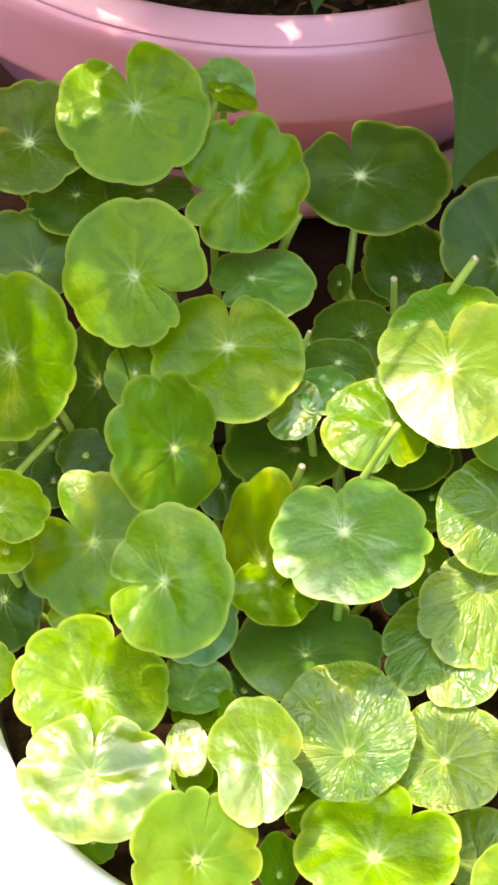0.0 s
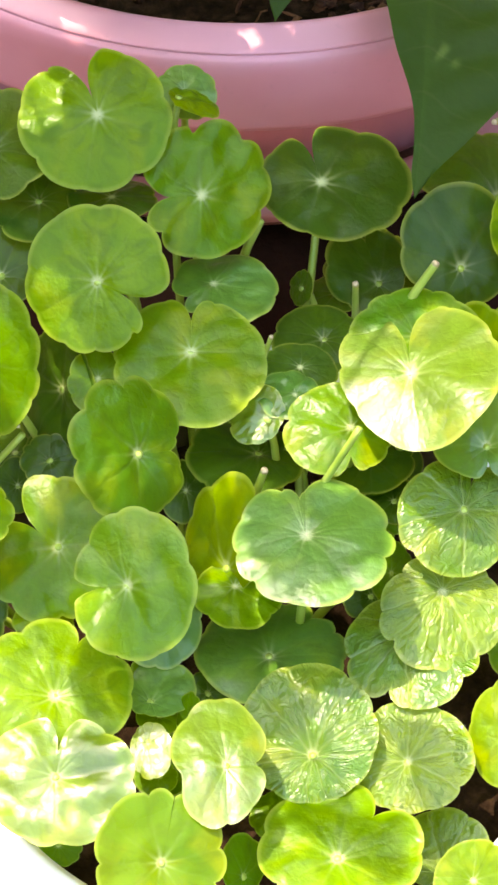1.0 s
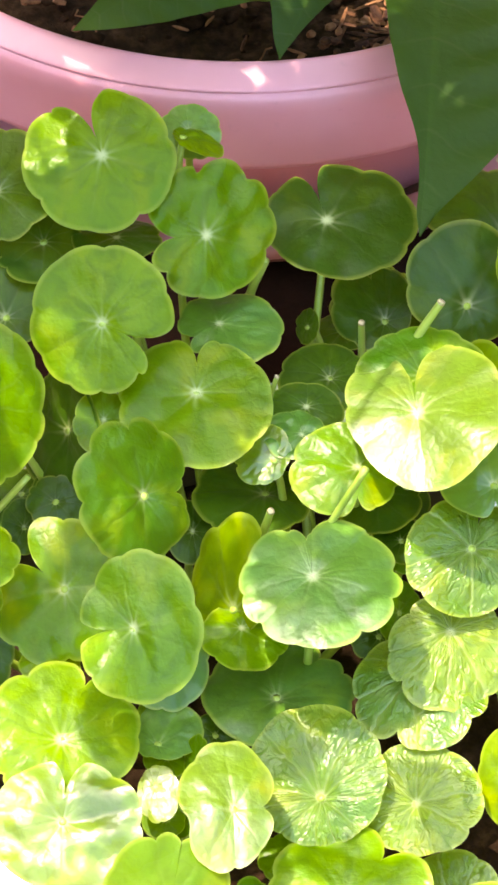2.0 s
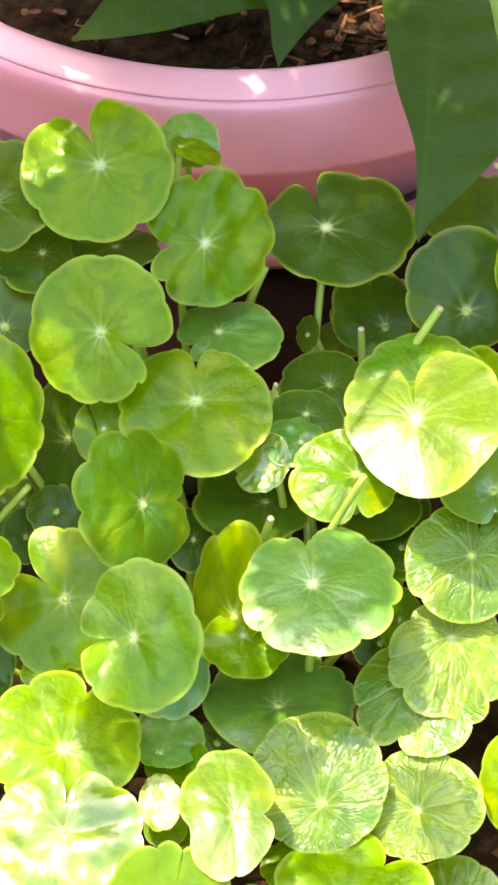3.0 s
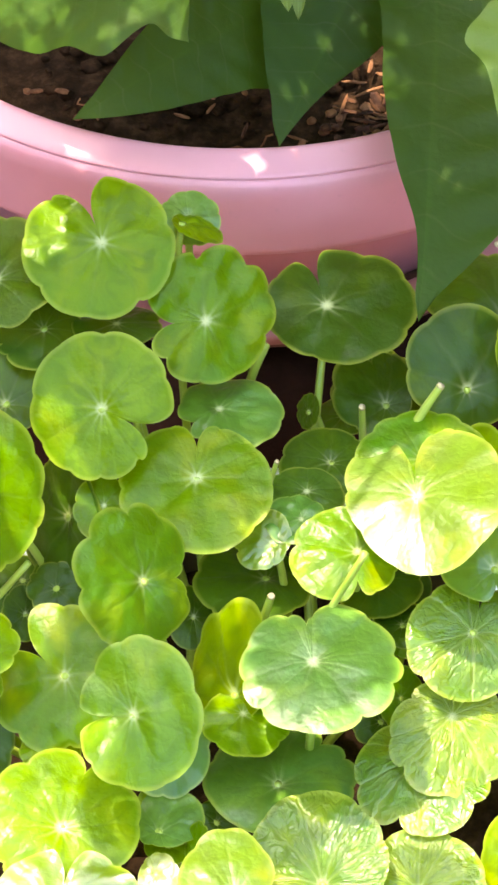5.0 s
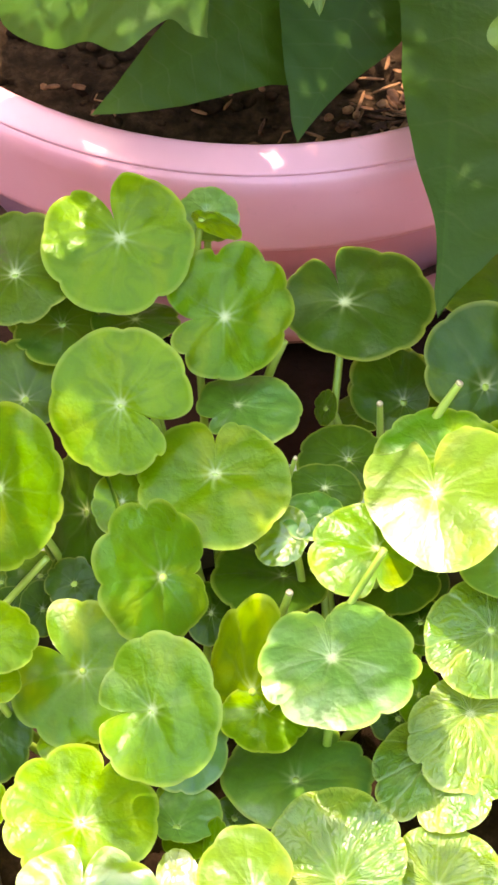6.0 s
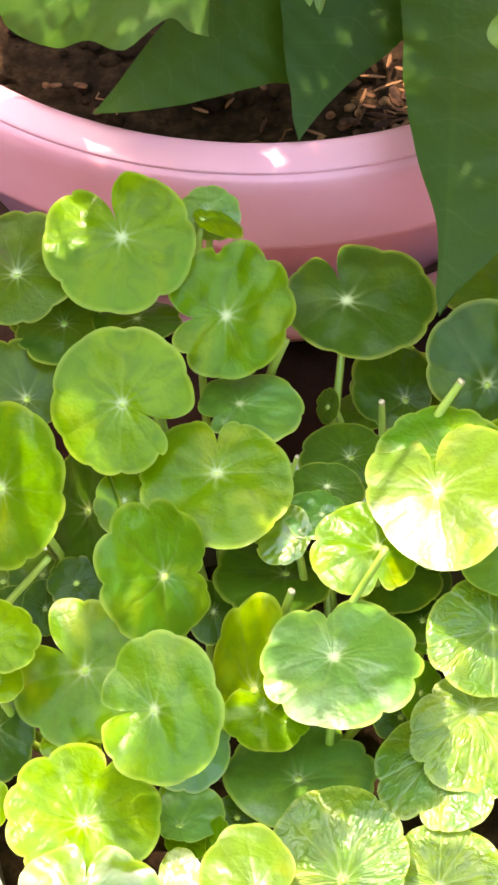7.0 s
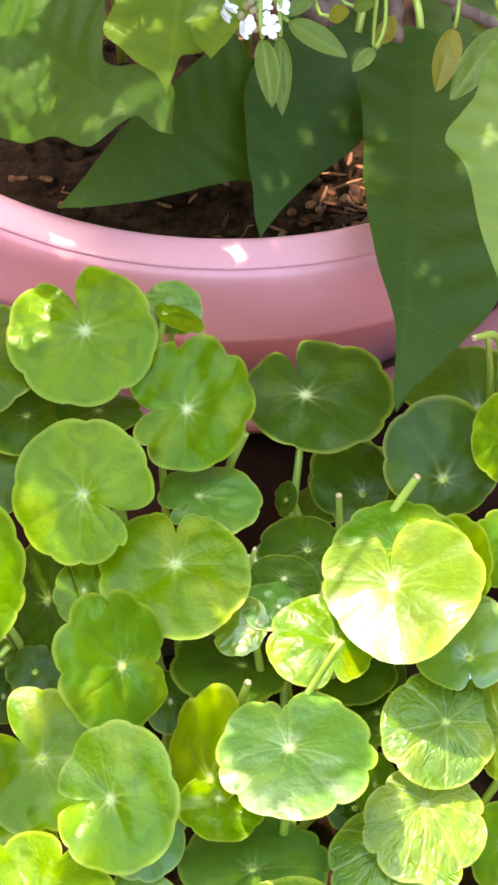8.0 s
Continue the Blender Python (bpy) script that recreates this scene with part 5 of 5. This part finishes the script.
shade_leaf(-0.0725, 0.0917, 0.4581, 0.0031, seed=579)
shade_leaf(-0.0191, 0.2973, 0.3865, 0.0031, seed=580)
shade_leaf(-0.1200, 0.1147, 0.4411, 0.0031, seed=581)
shade_leaf(-0.0520, 0.2023, 0.4190, 0.0031, seed=582)
shade_leaf(-0.1756, 0.2669, 0.3586, 0.0031, seed=583)
shade_leaf(0.0053, 0.1136, 0.4757, 0.0031, seed=584)
shade_leaf(0.0193, 0.3900, 0.3789, 0.0031, seed=585)
shade_leaf(0.0068, 0.2098, 0.4396, 0.0031, seed=586)
shade_leaf(-0.0704, 0.0510, 0.4873, 0.0031, seed=587)
shade_leaf(-0.1260, 0.0058, 0.4898, 0.0031, seed=588)
shade_leaf(-0.0821, 0.2155, 0.4153, 0.0031, seed=589)
shade_leaf(0.0037, 0.2206, 0.4284, 0.0031, seed=590)
shade_leaf(-0.0439, 0.0627, 0.4907, 0.0031, seed=591)
shade_leaf(-0.0365, 0.2363, 0.4111, 0.0031, seed=592)
shade_leaf(-0.1028, 0.2143, 0.3911, 0.0031, seed=593)
shade_leaf(0.0046, 0.1772, 0.4478, 0.0031, seed=594)
shade_leaf(0.0315, 0.1279, 0.4878, 0.0031, seed=595)
shade_leaf(-0.1249, 0.1000, 0.4520, 0.0031, seed=596)
shade_leaf(-0.0930, 0.2133, 0.3977, 0.0031, seed=597)
shade_leaf(-0.1216, 0.0082, 0.4697, 0.0031, seed=598)
shade_leaf(-0.1097, 0.0385, 0.4666, 0.0031, seed=599)
shade_leaf(-0.0952, 0.0656, 0.4771, 0.0031, seed=600)
shade_leaf(-0.0847, 0.2374, 0.4008, 0.0031, seed=601)
shade_leaf(-0.0650, 0.1173, 0.4508, 0.0031, seed=602)
shade_leaf(-0.1238, 0.0238, 0.4683, 0.0031, seed=603)
shade_leaf(-0.0289, 0.2357, 0.4217, 0.0031, seed=604)
shade_leaf(-0.0519, 0.2212, 0.4053, 0.0031, seed=605)
shade_leaf(-0.0735, 0.0039, 0.4869, 0.0031, seed=606)
shade_leaf(-0.0406, 0.2098, 0.4265, 0.0031, seed=607)
shade_leaf(-0.1316, 0.0561, 0.4604, 0.0031, seed=608)
shade_leaf(-0.0607, 0.0428, 0.4752, 0.0031, seed=609)
shade_leaf(-0.0781, 0.0298, 0.4837, 0.0031, seed=610)
shade_leaf(0.0027, 0.2723, 0.4043, 0.0031, seed=611)
shade_leaf(-0.0684, 0.2151, 0.3977, 0.0031, seed=612)
shade_leaf(-0.1053, 0.0308, 0.4727, 0.0031, seed=613)
shade_leaf(-0.1106, 0.1405, 0.4183, 0.0031, seed=614)
shade_leaf(-0.0675, 0.0140, 0.4945, 0.0031, seed=615)
shade_leaf(-0.0708, 0.0534, 0.4705, 0.0031, seed=616)
shade_leaf(-0.0816, 0.3770, 0.3348, 0.0031, seed=617)
shade_leaf(-0.0690, 0.2266, 0.4156, 0.0031, seed=618)
shade_leaf(0.0052, 0.2053, 0.4393, 0.0031, seed=619)
shade_leaf(-0.0182, 0.2450, 0.4166, 0.0031, seed=620)
shade_leaf(-0.0693, 0.2156, 0.4144, 0.0031, seed=621)
shade_leaf(-0.0433, 0.0575, 0.4864, 0.0031, seed=622)
shade_leaf(-0.0824, 0.2197, 0.3923, 0.0031, seed=623)
shade_leaf(-0.1025, 0.0660, 0.4490, 0.0031, seed=624)
shade_leaf(-0.1236, 0.0685, 0.4560, 0.0031, seed=625)
shade_leaf(-0.0972, 0.2263, 0.4086, 0.0031, seed=626)
shade_leaf(-0.0851, 0.2448, 0.3964, 0.0031, seed=627)

# ---- the flowering herb ----
herb = tagged(new("herb"), "flowering herb sprig with small oval leaves and white blossoms", "plant")
herb.matrix_basis = pose(0.0317, 0.2600, 0.3598) @ Matrix.Scale(1.1, 4)
HERB_BACK = pose(0.03, 0.20, 0.40).inverted()


def herb_leaf(base, tip, width, mat, fold=0.2, seed=1):
    base, tip = Vector(base), Vector(tip)
    x = tip - base
    size = x.length
    x.normalize()
    n = (Vector((0.1, -0.55, 0.83)) - x * Vector((0.1, -0.55, 0.83)).dot(x)).normalized()
    y = n.cross(x)
    m = Matrix((x, y, n)).transposed().to_4x4()
    m.translation = base
    rows, uvs = [], []
    half = width / 2
    for i in range(21):
        s = i / 20
        w = half * (math.sin(math.pi * s ** 0.85) ** 0.7 if 0 < s < 1 else 0.0)
        row, uvrow = [], []
        for k in range(-5, 6):
            c = k / 5
            h = fold * abs(c) * w + 0.03 * size * noise.noise(Vector((s * 4, c * 2, seed))) - 0.10 * size * (s - 0.4) ** 2
            row.append((s * size, w * c, h))
            uvrow.append((s - 0.3 * abs(c), abs(c)))
        rows.append(row)
        uvs.append(uvrow)
    leaf = part("leaf", from_grid(rows, False, uvs), mat, herb, "", HERB_BACK @ m)
    pts = bend(base, base - x * 0.01, base + Vector((0, 0.01, 0.02)), base + Vector((0.002, 0.02, 0.03)), 8)
    inv = m.inverted()
    part("stalk", tube([inv @ p for p in pts], [0.0006] * 9, 6), STALK, leaf)


def flower(x, y, z, seed=1, size=1.0):
    rng = random.Random(seed)
    rows = []
    for i in range(5):
        row = []
        for k in range(40):
            a = 2 * math.pi * k / 40
            r = 0.0027 * size * (i / 4) * (0.55 + 0.45 * abs(math.cos(2 * a + seed)) ** 0.6)
            row.append((r * math.cos(a), r * math.sin(a), 0.0012 * (i / 4) ** 2 + 0.0003 * math.sin(3 * a + seed)))
        rows.append(row)
    part("blossom", from_grid(rows, True), PETAL, herb, "small white blossom", HERB_BACK @ pose(x, y, z, 35 + rng.uniform(-25, 25), rng.uniform(-25, 25), rng.uniform(0, 90)))


def bud(x, y, z, size, seed=1):
    rng = random.Random(seed)
    rows = [[(size * r * math.cos(2 * math.pi * k / 10), size * r * math.sin(2 * math.pi * k / 10), size * h) for k in range(10)] for r, h in ((0, -1.2), (0.7, -0.8), (1, 0), (0.85, 0.7), (0.4, 1.1), (0, 1.2))]
    part("bud", from_grid(rows, True), CUT, herb, "pale tan flower bud", HERB_BACK @ pose(x, y, z, rng.uniform(-40, 40), rng.uniform(-40, 40), 0))


def twig(a, b, radius, seed=1):
    rng = random.Random(seed)
    a, b = Vector(a), Vector(b)
    pts = [a.lerp(b, k / 8) + Vector((rng.uniform(-1, 1), rng.uniform(-1, 1), rng.uniform(-1, 1))) * 0.0007 for k in range(9)]
    part("twig", tube([HERB_BACK @ p for p in pts], [radius * (1.1 - 0.03 * k) for k in range(9)], 8), TWIG, herb, "brown woody twig")


herb_leaf((0.0197, 0.0873, 0.3861), (0.0223, 0.0700, 0.3770), 0.0064, HERB, fold=0.45, seed=1)
herb_leaf((0.0247, 0.0900, 0.3845), (0.0250, 0.0706, 0.3736), 0.0055, HERB, fold=0.45, seed=2)
herb_leaf((0.0269, 0.0938, 0.3864), (0.0425, 0.0833, 0.3831), 0.0070, HERB, fold=0.4, seed=3)
herb_leaf((0.0727, 0.0981, 0.3803), (0.0673, 0.0818, 0.3718), 0.0074, HERB_OLD, fold=0.3, seed=4)
herb_leaf((0.0840, 0.0843, 0.3924), (0.0693, 0.0666, 0.3827), 0.0090, HERB, fold=0.2, seed=5)
herb_leaf((0.0506, 0.0904, 0.3801), (0.0442, 0.0825, 0.3786), 0.0040, HERB, fold=0.1, seed=6)
herb_leaf((0.0386, 0.1088, 0.3756), (0.0442, 0.1066, 0.3791), 0.0053, HERB_OLD, fold=0.1, seed=7)
herb_leaf((0.0454, 0.1109, 0.3775), (0.0514, 0.1082, 0.3805), 0.0047, HERB, fold=0.1, seed=8)
herb_leaf((0.0532, 0.1065, 0.3674), (0.0571, 0.1096, 0.3753), 0.0054, HERB_OLD, fold=0.1, seed=9)
herb_leaf((0.0881, 0.1083, 0.3760), (0.0779, 0.1014, 0.3753), 0.0047, HERB, fold=0.1, seed=10)
herb_leaf((0.0847, 0.0872, 0.3779), (0.0814, 0.0718, 0.3704), 0.0046, HERB, fold=0.1, seed=11)
herb_leaf((0.0250, 0.1084, 0.3880), (0.0141, 0.0994, 0.3856), 0.0062, HERB, fold=0.1, seed=12)
herb_leaf((0.0343, 0.1059, 0.3861), (0.0264, 0.0981, 0.3847), 0.0046, HERB, fold=0.1, seed=13)
herb_leaf((0.0095, 0.1140, 0.3795), (-0.0015, 0.1050, 0.3770), 0.0053, HERB, fold=0.1, seed=14)
flower(0.0155, 0.0918, 0.3871, seed=15)
flower(0.0214, 0.0931, 0.3870, seed=16)
flower(0.0107, 0.0966, 0.3884, seed=17)
flower(0.0202, 0.0995, 0.3871, seed=18)
flower(0.0247, 0.0953, 0.3902, seed=19)
flower(0.0140, 0.0903, 0.3859, seed=20)
flower(-0.0030, 0.1132, 0.3630, seed=21)
flower(0.0222, 0.0886, 0.3885, seed=22)
flower(0.0091, 0.0944, 0.3879, seed=23)
flower(0.0056, 0.1742, 0.2630, seed=24, size=0.6)
bud(0.0174, 0.0970, 0.3876, 0.0011, seed=25)
bud(0.0168, 0.0987, 0.3890, 0.0011, seed=26)
bud(0.0190, 0.0959, 0.3867, 0.0011, seed=27)
bud(0.0179, 0.0933, 0.3845, 0.0011, seed=28)
bud(0.0156, 0.0988, 0.3877, 0.0011, seed=29)
bud(0.0202, 0.0925, 0.3839, 0.0011, seed=30)
bud(0.0232, 0.0908, 0.3838, 0.0011, seed=31)
bud(0.0141, 0.0975, 0.3853, 0.0011, seed=32)
twig((0.0685, 0.1097, 0.3833), (0.0791, 0.1043, 0.3790), 0.002, seed=33)
twig((0.0791, 0.1043, 0.3790), (0.0883, 0.1014, 0.3768), 0.0018, seed=34)
twig((0.0571, 0.1234, 0.3724), (0.0582, 0.1128, 0.3636), 0.0026, seed=35)
twig((0.0297, 0.1451, 0.3536), (0.0417, 0.1381, 0.3480), 0.0035, seed=36)
twig((0.0340, 0.1423, 0.3448), (0.0500, 0.1491, 0.3507), 0.003, seed=37)
twig((0.0435, 0.1531, 0.3474), (0.0393, 0.1458, 0.3414), 0.004, seed=38)
twig((0.0263, 0.1426, 0.3515), (0.0364, 0.1451, 0.3537), 0.003, seed=39)
twig((0.0735, 0.1041, 0.3827), (0.0729, 0.0994, 0.3787), 0.0007, seed=40)
